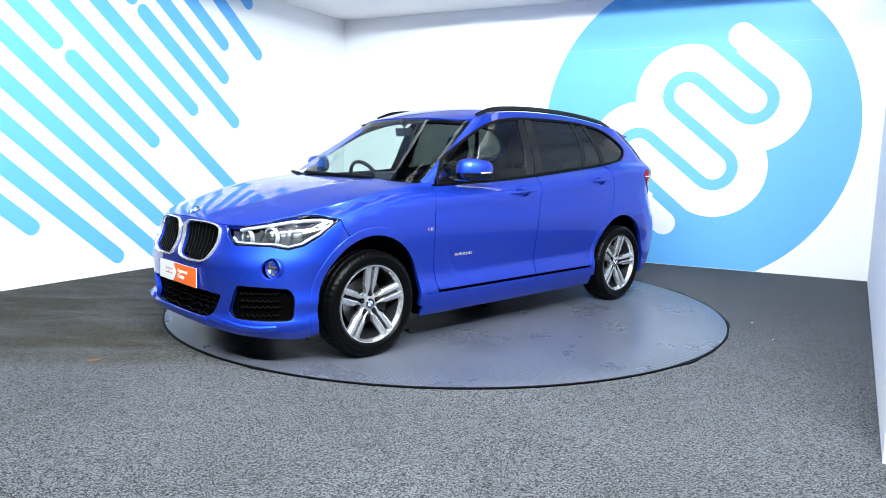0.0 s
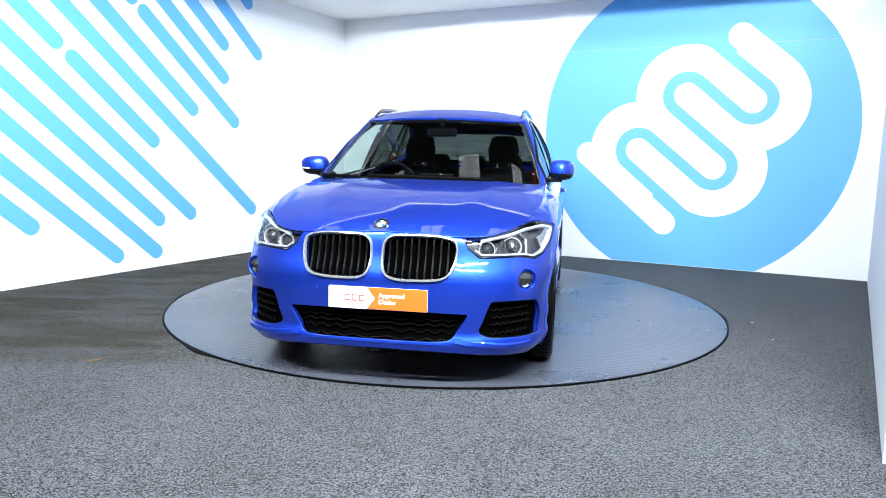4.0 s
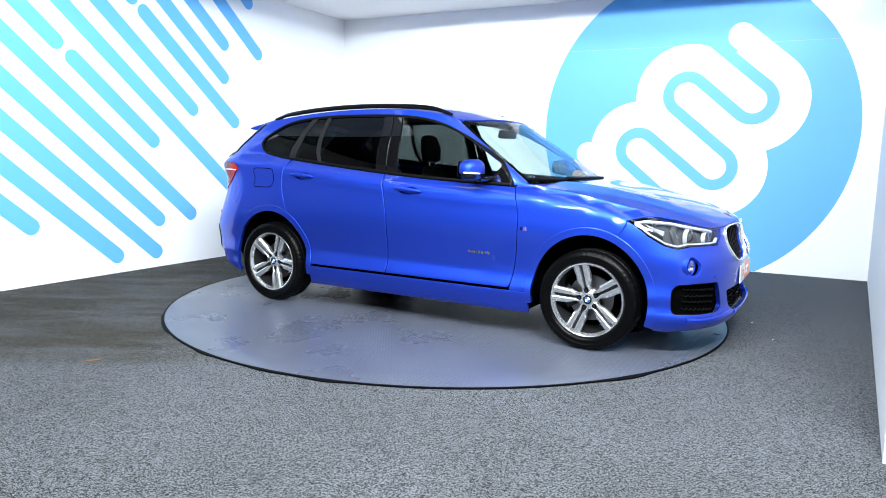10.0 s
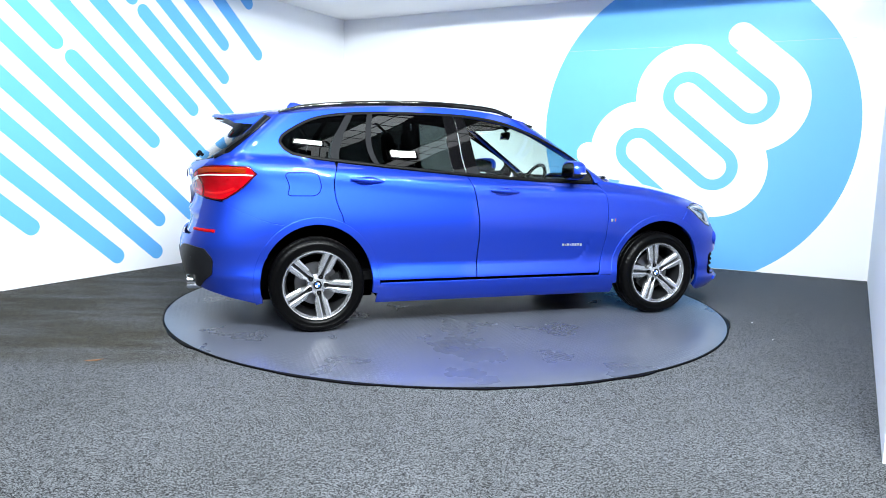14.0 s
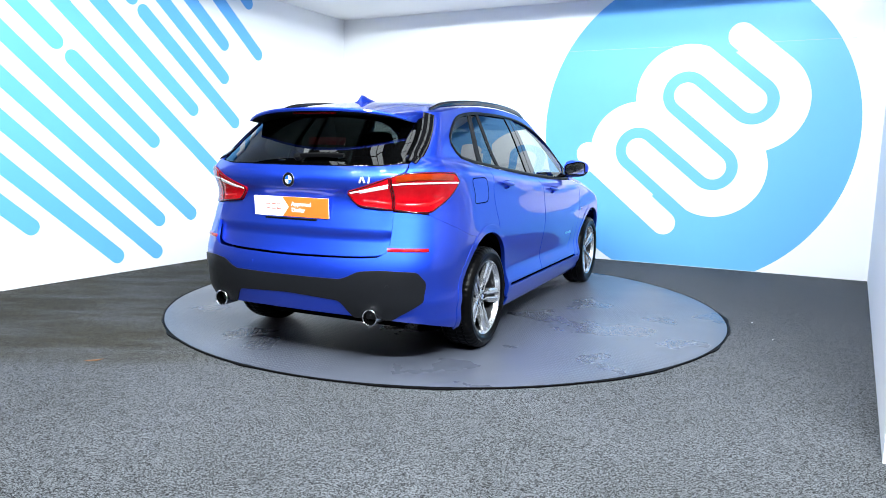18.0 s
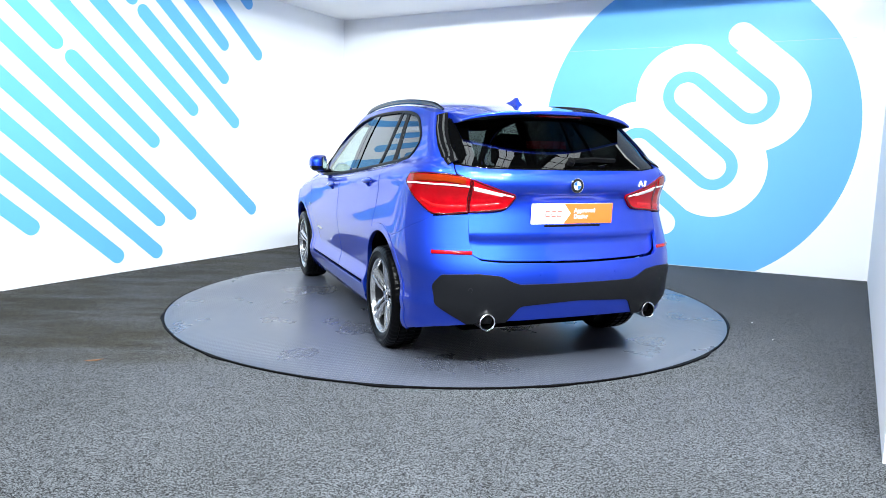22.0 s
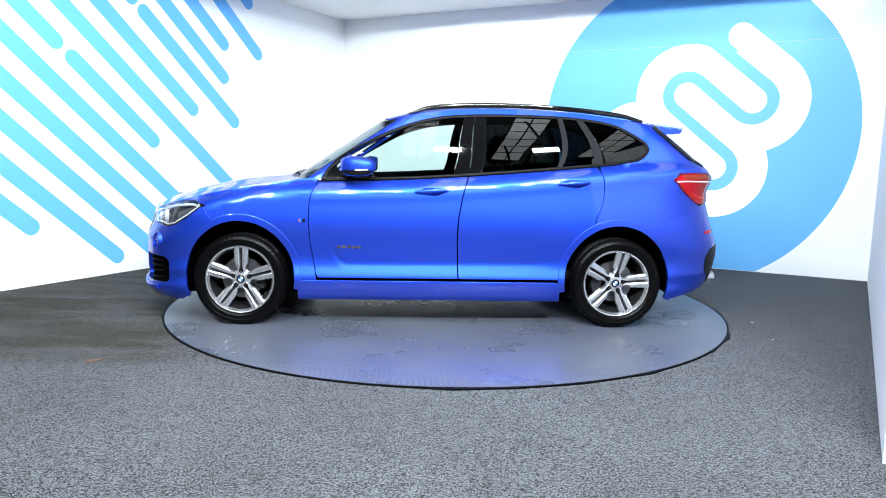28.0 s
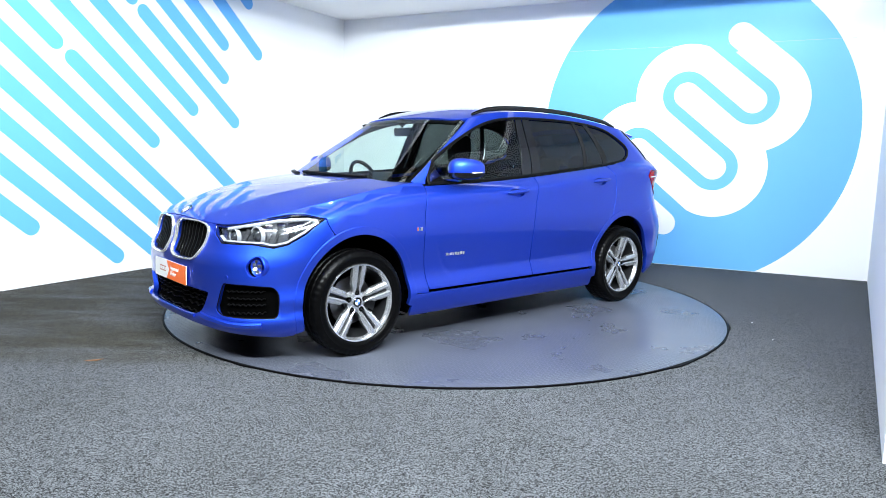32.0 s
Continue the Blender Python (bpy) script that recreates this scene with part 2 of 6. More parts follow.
def part(name, bm, mat, parent, label="", smooth=True, angle=35):
    """Links a bmesh as one mesh object under a thing or a part."""
    bm.normal_update()
    if smooth:
        for f in bm.faces:
            f.smooth = True
        for e in bm.edges:
            if len(e.link_faces) == 2 and e.calc_face_angle(0) > radians(angle):
                e.smooth = False
    me = bpy.data.meshes.new(name)
    bm.to_mesh(me)
    bm.free()
    me.materials.append(mat)
    ob = new(name, me)
    if parent is not None:
        ob.parent = parent
    if label:
        tagged(ob, label)
    return ob


def box(cx, cy, cz, sx, sy, sz, bevel=0.0, seg=2, turn=None, bm=None):
    bm = bm or bmesh.new()
    r = bmesh.ops.create_cube(bm, size=1)
    m = Matrix.Translation((cx, cy, cz)) @ (turn or Matrix()) @ Matrix.Diagonal((sx, sy, sz, 1))
    bmesh.ops.transform(bm, matrix=m, verts=r["verts"])
    if bevel:
        es = list({e for v in r["verts"] for e in v.link_edges})
        bmesh.ops.bevel(bm, geom=es, offset=bevel, segments=seg, affect="EDGES", profile=0.6)
    return bm


def lathe(profile, steps=48, bm=None, m=None):
    """Turns (radius, height) pairs about z."""
    bm = bm or bmesh.new()
    rings = []
    for r, h in profile:
        ring = []
        for i in range(steps):
            a = 2 * math.pi * i / steps
            p = Vector((r * math.cos(a), r * math.sin(a), h))
            ring.append(bm.verts.new(m @ p if m else p))
        rings.append(ring)
    for a, b in zip(rings, rings[1:]):
        for i in range(steps):
            j = (i + 1) % steps
            bm.faces.new((a[i], a[j], b[j], b[i]))
    return bm


def tube(points, radius, sides=8, bm=None, flat=1.0, closed=False):
    """A rounded bar along points. flat squeezes it across its second axis."""
    bm = bm or bmesh.new()
    pts = [Vector(p) for p in points]
    rings, n = [], len(pts)
    up = Vector((0, 0, 1))
    for i, p in enumerate(pts):
        a = pts[(i - 1) % n] if closed or i else pts[0]
        b = pts[(i + 1) % n] if closed or i < n - 1 else pts[-1]
        d = (b - a).normalized()
        side = d.cross(up)
        if side.length < 1e-4:
            side = d.cross(Vector((1, 0, 0)))
        side.normalize()
        top = side.cross(d)
        r = radius[i] if isinstance(radius, (list, tuple)) else radius
        rings.append([bm.verts.new(p + side * math.cos(2 * math.pi * k / sides) * r
                                   + top * math.sin(2 * math.pi * k / sides) * r * flat) for k in range(sides)])
    pairs = list(zip(rings, rings[1:])) + ([(rings[-1], rings[0])] if closed else [])
    for a, b in pairs:
        for k in range(sides):
            j = (k + 1) % sides
            bm.faces.new((a[k], a[j], b[j], b[k]))
    if not closed:
        bm.faces.new(rings[0][::-1])
        bm.faces.new(rings[-1])
    return bm


def prism(outline, depth, m, bm=None):
    """Extrudes an outline of (u, v) pairs by depth, placed by m."""
    bm = bm or bmesh.new()
    a = [bm.verts.new(m @ Vector((u, v, 0))) for u, v in outline]
    b = [bm.verts.new(m @ Vector((u, v, depth))) for u, v in outline]
    bm.faces.new(a[::-1])
    bm.faces.new(b)
    n = len(a)
    for i in range(n):
        j = (i + 1) % n
        bm.faces.new((a[i], a[j], b[j], b[i]))
    bmesh.ops.recalc_face_normals(bm, faces=bm.faces)
    return bm


# ---------- room ----------
CORNER, FAR = Vector((-1.5134, 4.3229)), Vector((4.4250, 1.4243))
ALONG_L, ALONG_B, ALONG_R = Vector((-0.47078, -0.88225)), Vector((0.89866, -0.43865)), Vector((-0.50586, -0.86262))
CEIL_Z = 3.07


def wall(name, start, along, length, inward, height, label, thick=0.12, mat=None):
    """A wall whose inner face runs from start along a direction; inward points into the room."""
    mid = start + along * length / 2 - inward * thick / 2
    bm = box(0, 0, 0, length, thick, height - FLOOR)
    m = Matrix(((along.x, inward.x, 0, mid.x), (along.y, inward.y, 0, mid.y), (0, 0, 1, (height + FLOOR) / 2), (0, 0, 0, 1)))
    bmesh.ops.transform(bm, matrix=m, verts=bm.verts)
    bmesh.ops.recalc_face_normals(bm, faces=bm.faces)
    return tagged(part(name, bm, mat or WALL, None, smooth=False), label, "wall", kind="structure")


IN_L, IN_B, IN_R = Vector((0.88225, -0.47078)), Vector((-0.43865, -0.89866)), Vector((-0.86262, 0.50586))
LEN_B = (FAR - CORNER).length
wall_left = wall("wall_left", CORNER, ALONG_L, 5.05, IN_L, CEIL_Z, "white painted wall with slanting pale blue stripes")
wall_back = wall("wall_back", CORNER - ALONG_B * 0.12, ALONG_B, LEN_B + 0.24, IN_B, CEIL_Z, "white painted wall with a large pale blue disc")
wall_right = wall("wall_right", FAR, ALONG_R, 5.15, IN_R, CEIL_Z, "plain white painted partition wall")

floor_bm = box(0, -4.0, FLOOR - 0.05, 24, 24, 0.1)
tagged(part("floor", floor_bm, CARPET, None, smooth=False), "worn dark grey flecked carpet floor", "floor", kind="structure")


def ceiling(deep=2.0):
    """Bay ceiling: a deep soffit along the striped wall and the wall behind the car."""
    a, d = CORNER, FAR
    ring = [a, d, d + ALONG_R * deep, CORNER + IN_B * deep + IN_L * (deep + 0.1), CORNER + ALONG_L * 5.05 + IN_L * deep, CORNER + ALONG_L * 5.05]
    bm = bmesh.new()
    lo = [bm.verts.new((p.x, p.y, CEIL_Z)) for p in ring]
    hi = [bm.verts.new((p.x, p.y, CEIL_Z + 0.10)) for p in ring]
    bm.faces.new(lo)
    bm.faces.new(hi[::-1])
    n = len(ring)
    for i in range(n):
        j = (i + 1) % n
        bm.faces.new((lo[i], lo[j], hi[j], hi[i]))
    bmesh.ops.recalc_face_normals(bm, faces=bm.faces)
    return tagged(part("ceiling", bm, CEIL, None, smooth=False), "pale off-white soffit ceiling along the walls", "ceiling", kind="structure")


ceiling()

# hall behind the camera, closed all round
HX, HY0, HY1, HZ = 9.0, -10.5, 7.0, 6.5
hall_walls = (("wall_hall_rear", Vector((-HX, HY0)), Vector((1, 0)), 2 * HX, Vector((0, 1))),
              ("wall_hall_front", Vector((HX, HY1)), Vector((-1, 0)), 2 * HX, Vector((0, -1))),
              ("wall_hall_west", Vector((-HX, HY1)), Vector((0, -1)), HY1 - HY0, Vector((1, 0))),
              ("wall_hall_east", Vector((HX, HY0)), Vector((0, 1)), HY1 - HY0, Vector((-1, 0))))
for nm, st, al, ln, inn in hall_walls:
    wall(nm, st, al, ln, inn, HZ, "plain grey painted hall wall", mat=HALL)
tagged(part("ceiling_hall", box(0, (HY0 + HY1) / 2, HZ + 0.05, 2 * HX, HY1 - HY0, 0.1), HALL_ROOF, None, smooth=False),
       "plain dark grey hall roof", "ceiling", kind="structure")


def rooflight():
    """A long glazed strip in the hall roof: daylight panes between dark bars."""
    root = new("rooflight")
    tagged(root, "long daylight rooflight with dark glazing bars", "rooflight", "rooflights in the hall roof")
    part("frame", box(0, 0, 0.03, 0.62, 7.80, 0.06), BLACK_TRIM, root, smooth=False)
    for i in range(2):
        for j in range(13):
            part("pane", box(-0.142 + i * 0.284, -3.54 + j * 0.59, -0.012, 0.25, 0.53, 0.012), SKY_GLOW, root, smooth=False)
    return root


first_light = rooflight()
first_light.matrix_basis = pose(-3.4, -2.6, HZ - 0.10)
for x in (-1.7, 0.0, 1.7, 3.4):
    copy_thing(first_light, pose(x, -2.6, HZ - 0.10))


def flood(p, sx, sy, label):
    """A lamp on a stem from the hall roof: dark housing, glowing lens, yoke. The long ones are added fill."""
    root = new("flood_lamp")
    root.matrix_world = look(p, (p[0] * -0.25, 4.0, 1.7)) @ pose(0, 0, 0.03)
    tagged(root, label, "lamp", "flood lamps over the bay")
    part("housing", box(0, 0, 0.06, sx + 0.10, sy + 0.10, 0.09, 0.02), BLACK_TRIM, root)
    part("lens", box(0, 0, 0.008, sx + 0.02, sy + 0.02, 0.012), LAMP_GLOW, root, smooth=False)
    pole = part("pole", box(p[0], p[1], (p[2] + 0.25 + HZ) / 2, 0.04, 0.04, HZ - p[2] - 0.25), BLACK_TRIM, root, smooth=False)
    pole.matrix_parent_inverse = root.matrix_basis.inverted()
    part("yoke", box(0, 0.25, 0.12, 0.05, 0.12, 0.20, 0.01), BLACK_TRIM, root)
    return root


for p, size in zip(FLOODS_AND_FILLS, SIZES):
    flood(p, *size, "long black strip lamp with a glowing white lens" if size[0] > 1 else "black flood lamp with a glowing white lens")


# ---------- wall graphics ----------
def wall_frame(origin, along, inward):
    """Maps (u along the wall, height, depth into the room) to the world."""
    return Matrix(((along.x, 0, inward.x, origin.x), (along.y, 0, inward.y, origin.y), (0, 1, 0, 0), (0, 0, 0, 1)))


ML, MB = wall_frame(CORNER, ALONG_L, IN_L), wall_frame(CORNER, ALONG_B, IN_B)


def capsule(a, b, r, steps=14):
    d = math.atan2(b[1] - a[1], b[0] - a[0])
    out = []
    for c, base in ((b, d - math.pi / 2), (a, d + math.pi / 2)):
        for i in range(steps + 1):
            t = base + math.pi * i / steps
            out.append((c[0] + r * math.cos(t), c[1] + r * math.sin(t)))
    return out


def clip_band(outline, lo, hi):
    """Clips an outline between two heights."""
    for limit, keep in ((lo, 1), (hi, -1)):
        res = []
        for i, p in enumerate(outline):
            q = outline[(i + 1) % len(outline)]
            ip, iq = (p[1] - limit) * keep >= 0, (q[1] - limit) * keep >= 0
            if ip:
                res.append(p)
            if ip != iq:
                t = (limit - p[1]) / (q[1] - p[1])
                res.append((p[0] + (q[0] - p[0]) * t, limit))
        outline = res
    return outline


ART_TOP, ART_LOW = CEIL_Z - 0.004, FLOOR + 0.004
SLOPE = math.radians(40.6)
# lower end of each stripe (distance from the corner, height) and its length
STRIPES = [(1.88, 2.94, 1.2), (1.735, 2.372, 2.2), (2.275, 2.412, 2.2), (2.285, 2.04, 2.4), (2.745, 1.655, 3.0), (2.135, 1.547, 1.572),
           (3.27, 1.30, 1.11), (1.885, 0.517, 4.5), (2.815, 0.52, 4.5), (3.235, 0.482, 4.5), (3.285, 0.146, 4.5), (3.747, 0.153, 4.5),
           (4.585, 0.51, 3.5), (4.27, 2.153, 2.0), (3.47, 2.69, 1.0)]
for k, (u, z, ln) in enumerate(STRIPES):
    ln = min(ln, (4.95 - u) / math.cos(SLOPE))
    tip = (u + ln * math.cos(SLOPE), z + ln * math.sin(SLOPE))
    shape = clip_band(capsule((u - 0.006, z + 0.007), (tip[0] - 0.006, tip[1] + 0.007), 0.0765), ART_LOW, ART_TOP)
    if len(shape) > 2:
        part("stripe", prism(shape, 0.002, ML), CYAN, wall_left, smooth=False)


def disc_outline(cx, cz, rx, rz, steps=120):
    return [(cx + rx * math.cos(2 * math.pi * i / steps), cz + rz * math.sin(2 * math.pi * i / steps)) for i in range(steps)]


part("disc", prism(clip_band(disc_outline(4.725, 1.56, 1.695, 1.775), ART_LOW, ART_TOP), 0.002, MB), CYAN, wall_back, smooth=False)
TURNS = [Vector((5.375, 1.873)), Vector((4.68, 1.945)), Vector((5.01, 1.14)), Vector((4.17, 1.32))]
DIAG = Vector((0.762, -0.648))
ACROSS = Vector((0.648, 0.762))


def white_emblem():
    """White rounded lobes and two bars, stacked in thin layers."""
    pieces = [disc_outline(t.x, t.y, 0.562, 0.562, 72) for t in TURNS]
    pieces.append(capsule(TURNS[1], TURNS[1] + DIAG * 0.5, 0.562, 36))
    pieces.append(capsule(TURNS[2], TURNS[2] - DIAG * 0.5, 0.562, 36))
    arm = TURNS[0] + ACROSS * 0.425
    pieces.append(capsule(arm - DIAG * 0.575, arm, 0.137))
    tail = TURNS[3] - ACROSS * 0.425
    pieces.append(capsule(tail - DIAG * 0.42, tail + DIAG * 0.80, 0.137))
    bm = bmesh.new()
    for i, p in enumerate(pieces):
        prism(p, 0.0024 + 0.00004 * i, MB @ Matrix.Translation((0, 0, 0.0021)), bm)
    return part("emblem", bm, VINYL_WHITE, wall_back, smooth=False)


def snake_path(r=0.20):
    """Centre line of the thin winding band: a bar, four half turns, a bar."""
    pts = [TURNS[0] + ACROSS * r - DIAG * 0.86]
    signs = (-1, 1, -1, 1)
    joints = []
    for a, b, s in zip(TURNS, TURNS[1:], signs):
        d = b - a
        ang = math.atan2(d.y, d.x)
        off = math.acos(min(1, 2 * r / d.length))
        t = ang + off * s * -1
        n = Vector((math.cos(t), math.sin(t)))
        joints.append((a + n * r, b - n * r))
    start = TURNS[0] + ACROSS * r
    ends = [start] + [q for _, q in joints]
    outs = [p for p, _ in joints] + [TURNS[3] - ACROSS * r]
    for c, p, q, s in zip(TURNS, ends, outs, signs):
        a0 = math.atan2(p.y - c.y, p.x - c.x)
        a1 = math.atan2(q.y - c.y, q.x - c.x)
        da = (a1 - a0) % (2 * math.pi)
        if s < 0:
            da -= 2 * math.pi
        pts += [c + Vector((math.cos(a0 + da * i / 24), math.sin(a0 + da * i / 24))) * r for i in range(25)]
    pts.append(TURNS[3] - ACROSS * r + DIAG * 1.0)
    return pts


def ribbon(pts, width, depth, m):
    bm = bmesh.new()
    rows = []
    for i, p in enumerate(pts):
        d = (pts[min(i + 1, len(pts) - 1)] - pts[max(i - 1, 0)]).normalized()
        n = Vector((-d.y, d.x)) * width / 2
        rows.append([bm.verts.new(m @ Vector((q.x, q.y, h))) for q in (p + n, p - n) for h in (0, depth)])
    for a, b in zip(rows, rows[1:]):
        for i, j in ((0, 1), (1, 3), (3, 2), (2, 0)):
            bm.faces.new((a[i], a[j], b[j], b[i]))
    bm.faces.new((rows[0][0], rows[0][1], rows[0][3], rows[0][2]))
    bm.faces.new((rows[-1][0], rows[-1][1], rows[-1][3], rows[-1][2]))
    bmesh.ops.recalc_face_normals(bm, faces=bm.faces)
    return bm


white_emblem()
part("winding_band", ribbon(snake_path(), 0.122, 0.002, MB @ Matrix.Translation((0, 0, 0.0052))), CYAN, wall_back, smooth=False)
part("panel_joint", prism([(3.2, 2.4860), (6.3, 2.4860), (6.3, 2.4885), (3.2, 2.4885)], 0.0008, MB @ Matrix.Translation((0, 0, 0.0021))), HALL, wall_back, smooth=False)

# ---------- turntable ----------
TABLE_R = 2.215
turntable = new("turntable")
tagged(turntable, "round grey chequer-plate turntable set in the carpet", "turntable")
part("deck", lathe([(0.0001, 0.0), (1.0, 0.0), (2.0, 0.0), (TABLE_R - 0.012, 0.0), (TABLE_R, -0.004), (TABLE_R, -0.02)], 160), PLATE, turntable, angle=25)
rim_bm = bmesh.new()
rim_rows = []
for i in range(240):
    a = 2 * math.pi * i / 240
    c, d = math.cos(a), math.sin(a)
    swell = max(0.0, noise.noise(Vector((c * 7, d * 7, 0.3))) - 0.12) * 0.055
    rim_rows.append([rim_bm.verts.new((r * c, r * d, h)) for r, h in ((TABLE_R + 0.001, -0.02), (TABLE_R + 0.001, -0.002), (TABLE_R + 0.012 + swell, -0.003), (TABLE_R + 0.014 + swell, -0.02))])
for i in range(240):
    ra, rb = rim_rows[i], rim_rows[(i + 1) % 240]
    for k in range(3):
        rim_bm.faces.new((ra[k], rb[k], rb[k + 1], ra[k + 1]))
bmesh.ops.recalc_face_normals(rim_bm, faces=rim_bm.faces)
part("rim", rim_bm, STEEL_EDGE, turntable, "black worn edge strip", angle=25)


# ---------- litter on the carpet ----------
def litter(name, at, turn, outline, mat, label, curl=0.004):
    """A small curled scrap lying on the carpet."""
    bm = bmesh.new()
    low = [bm.verts.new((x, y, 0.0005 + curl * abs(x) / 0.03)) for x, y in outline]
    top = [bm.verts.new((x, y, 0.0020 + curl * abs(x) / 0.03)) for x, y in outline]
    bm.faces.new(low[::-1])
    bm.faces.new(top)
    n = len(outline)
    for i in range(n):
        bm.faces.new((low[i], low[(i + 1) % n], top[(i + 1) % n], top[i]))
    bmesh.ops.recalc_face_normals(bm, faces=bm.faces)
    ob = part(name, bm, mat, None, smooth=False)
    ob.matrix_basis = pose(at[0], at[1], FLOOR, 0, 0, turn)
    return tagged(ob, label, "litter", "scraps on the carpet")


LEAF = plain("dry_brown_leaf", (0.16, 0.075, 0.03), 0.8, vary=0.3, scale=90)
SCRAP = [(-0.006, -0.004), (0.003, -0.006), (0.007, 0.001), (0.002, 0.005), (-0.005, 0.003)]
litter("dry_leaf", (-2.046, -1.86), 22, [(-0.05, 0.0), (-0.025, -0.012), (0.02, -0.014), (0.055, -0.002), (0.02, 0.010), (-0.02, 0.012)], LEAF, "curled dry brown leaf on the carpet")
for at, turn in [((2.353, -0.556), 20), ((2.275, -1.066), 65)]:
    litter("paper_scrap", at, turn, SCRAP, VINYL_WHITE, "tiny white paper scrap on the carpet", 0.002)


# ---------- the car's outer surface ----------
# Car space: x forward, y to its left, z up from the tyres' contact; x = 0 midway between the axles.
def smooth_curve(*knots):
    """Natural cubic through (x, y) knots, straight beyond its ends."""
    xs, ys = np.array([k[0] for k in knots], float), np.array([k[1] for k in knots], float)
    order = np.argsort(xs)
    xs, ys = xs[order], ys[order]
    n, h = len(xs), np.diff(xs)
    A, r = np.eye(n), np.zeros(n)
    for i in range(1, n - 1):
        A[i, i - 1:i + 2] = h[i - 1], 2 * (h[i - 1] + h[i]), h[i]
        r[i] = 6 * ((ys[i + 1] - ys[i]) / h[i] - (ys[i] - ys[i - 1]) / h[i - 1])
    m2 = np.linalg.solve(A, r)
    d0 = (ys[1] - ys[0]) / h[0] - h[0] * m2[1] / 6
    d1 = (ys[-1] - ys[-2]) / h[-1] + h[-1] * m2[-2] / 6

    def f(x):
        x = np.asarray(x, float)
        i = np.clip(np.searchsorted(xs, x) - 1, 0, n - 2)
        a, b = xs[i + 1] - x, x - xs[i]
        y = (m2[i] * a ** 3 + m2[i + 1] * b ** 3) / (6 * h[i]) + (ys[i] / h[i] - m2[i] * h[i] / 6) * a + (ys[i + 1] / h[i] - m2[i + 1] * h[i] / 6) * b
        return np.where(x < xs[0], ys[0] + d0 * (x - xs[0]), np.where(x > xs[-1], ys[-1] + d1 * (x - xs[-1]), y))
    return f


belt = smooth_curve((-2.1, 1.215), (-1.6, 1.195), (-1.2, 1.158), (-0.58, 1.100), (0.0, 1.055), (0.5, 1.030), (0.9, 1.015), (1.2, 0.985), (1.5, 0.925), (1.8, 0.885), (2.2, 0.87))
low_width = smooth_curve((0.16, 0.815), (0.20, 0.850), (0.25, 0.872), (0.30, 0.887), (0.335, 0.891), (0.352, 0.890), (0.402, 0.876), (0.420, 0.871), (0.46, 0.866), (0.53, 0.872), (0.63, 0.889), (0.74, 0.901), (0.84, 0.899), (0.93, 0.893), (1.08, 0.884))
upper_in = smooth_curve((-2.2, 0.045), (-1.5, 0.032), (-0.9, 0.016), (0.0, 0.0), (0.8, 0.0), (1.4, 0.006), (2.1, 0.012))
nose_x = smooth_curve((0.14, 2.085), (0.20, 2.138), (0.245, 2.160), (0.268, 2.158), (0.305, 2.142), (0.34, 2.140), (0.45, 2.145), (0.56, 2.148), (0.61, 2.145), (0.655, 2.127), (0.70, 2.110), (0.78, 2.097), (0.85, 2.063), (0.95, 1.97), (1.10, 1.82))
tail_x = smooth_curve((0.15, -2.07), (0.24, -2.15), (0.34, -2.205), (0.48, -2.242), (0.60, -2.242), (0.68, -2.218), (0.77, -2.190), (0.86, -2.168), (0.93, -2.152), (0.99, -2.154), (1.045, -2.172), (1.08, -2.176), (1.13, -2.150), (1.20, -2.080), (1.30, -1.962), (1.40, -1.845), (1.50, -1.735), (1.60, -1.62))
tail_cap = smooth_curve((0.2, 0.58), (0.7, 0.60), (1.0, 0.58), (1.15, 0.42), (1.25, 0.33), (1.5, 0.28))
screen_x = smooth_curve((0.90, 1.235), (1.00, 1.095), (1.10, 0.950), (1.25, 0.728), (1.40, 0.505), (1.50, 0.358), (1.60, 0.21))
NOSE_CAP, SCREEN_CAP, SCREEN_P = 0.62, 0.25, 2.4


def nose_pow(z):
    """Squareness of the nose in plan: boxy at the bumper, rounder at the bonnet."""
    return 2.9 - 0.8 * np.clip((z - 0.52) / 0.33, 0, 1)


def tail_pow(z):
    """Squareness of the tail in plan."""
    return 2.75 - 0.35 * np.clip((z - 1.12) / 0.25, 0, 1)


ROOF_HALF = 0.600


def flank(x, z):
    """Half width of the straight flank, before the rounded ends."""
    zb = belt(x)
    zs = zb - 0.085
    below = low_width(np.minimum(z, zs)) - upper_in(x) * np.clip((z - 0.6) / 0.45, 0, 1.3)
    below = below - 0.022 * np.exp(-((z - 0.33) / 0.05) ** 2) * np.clip((np.abs(x) - 1.2) / 0.4, 0, 1)
    fold = 0.452 - 0.012 * (x + 0.24) + 8.0 * np.maximum(x - 0.58, 0) ** 2
    inside = np.clip((x + 0.92) / 0.15, 0, 1) * np.clip((0.76 - x) / 0.08, 0, 1)
    below = below - 0.0040 * np.exp(-((z - fold) / 0.026) ** 2) * inside
    swage = np.clip((x + 1.80) / 0.25, 0, 1) * np.clip((1.35 - x) / 0.5, 0, 1)
    below = below + 0.0028 * np.exp(-((z - (zb - 0.120)) / 0.030) ** 2) * swage
    t = np.clip((z - zs) / 0.085, 0, 1)
    y = below - 0.088 * t ** 1.7
    T = np.clip((z - zb) / (1.52 - zb), 0, 1.25)
    yb = y
    return np.where(z > zb, yb - (yb - ROOF_HALF) * (0.72 * T + 0.28 * T * T), y)


def cap(d, length, p):
    return (1 - (1 - np.clip(d / length, 0, 1)) ** p) ** (1 / p)


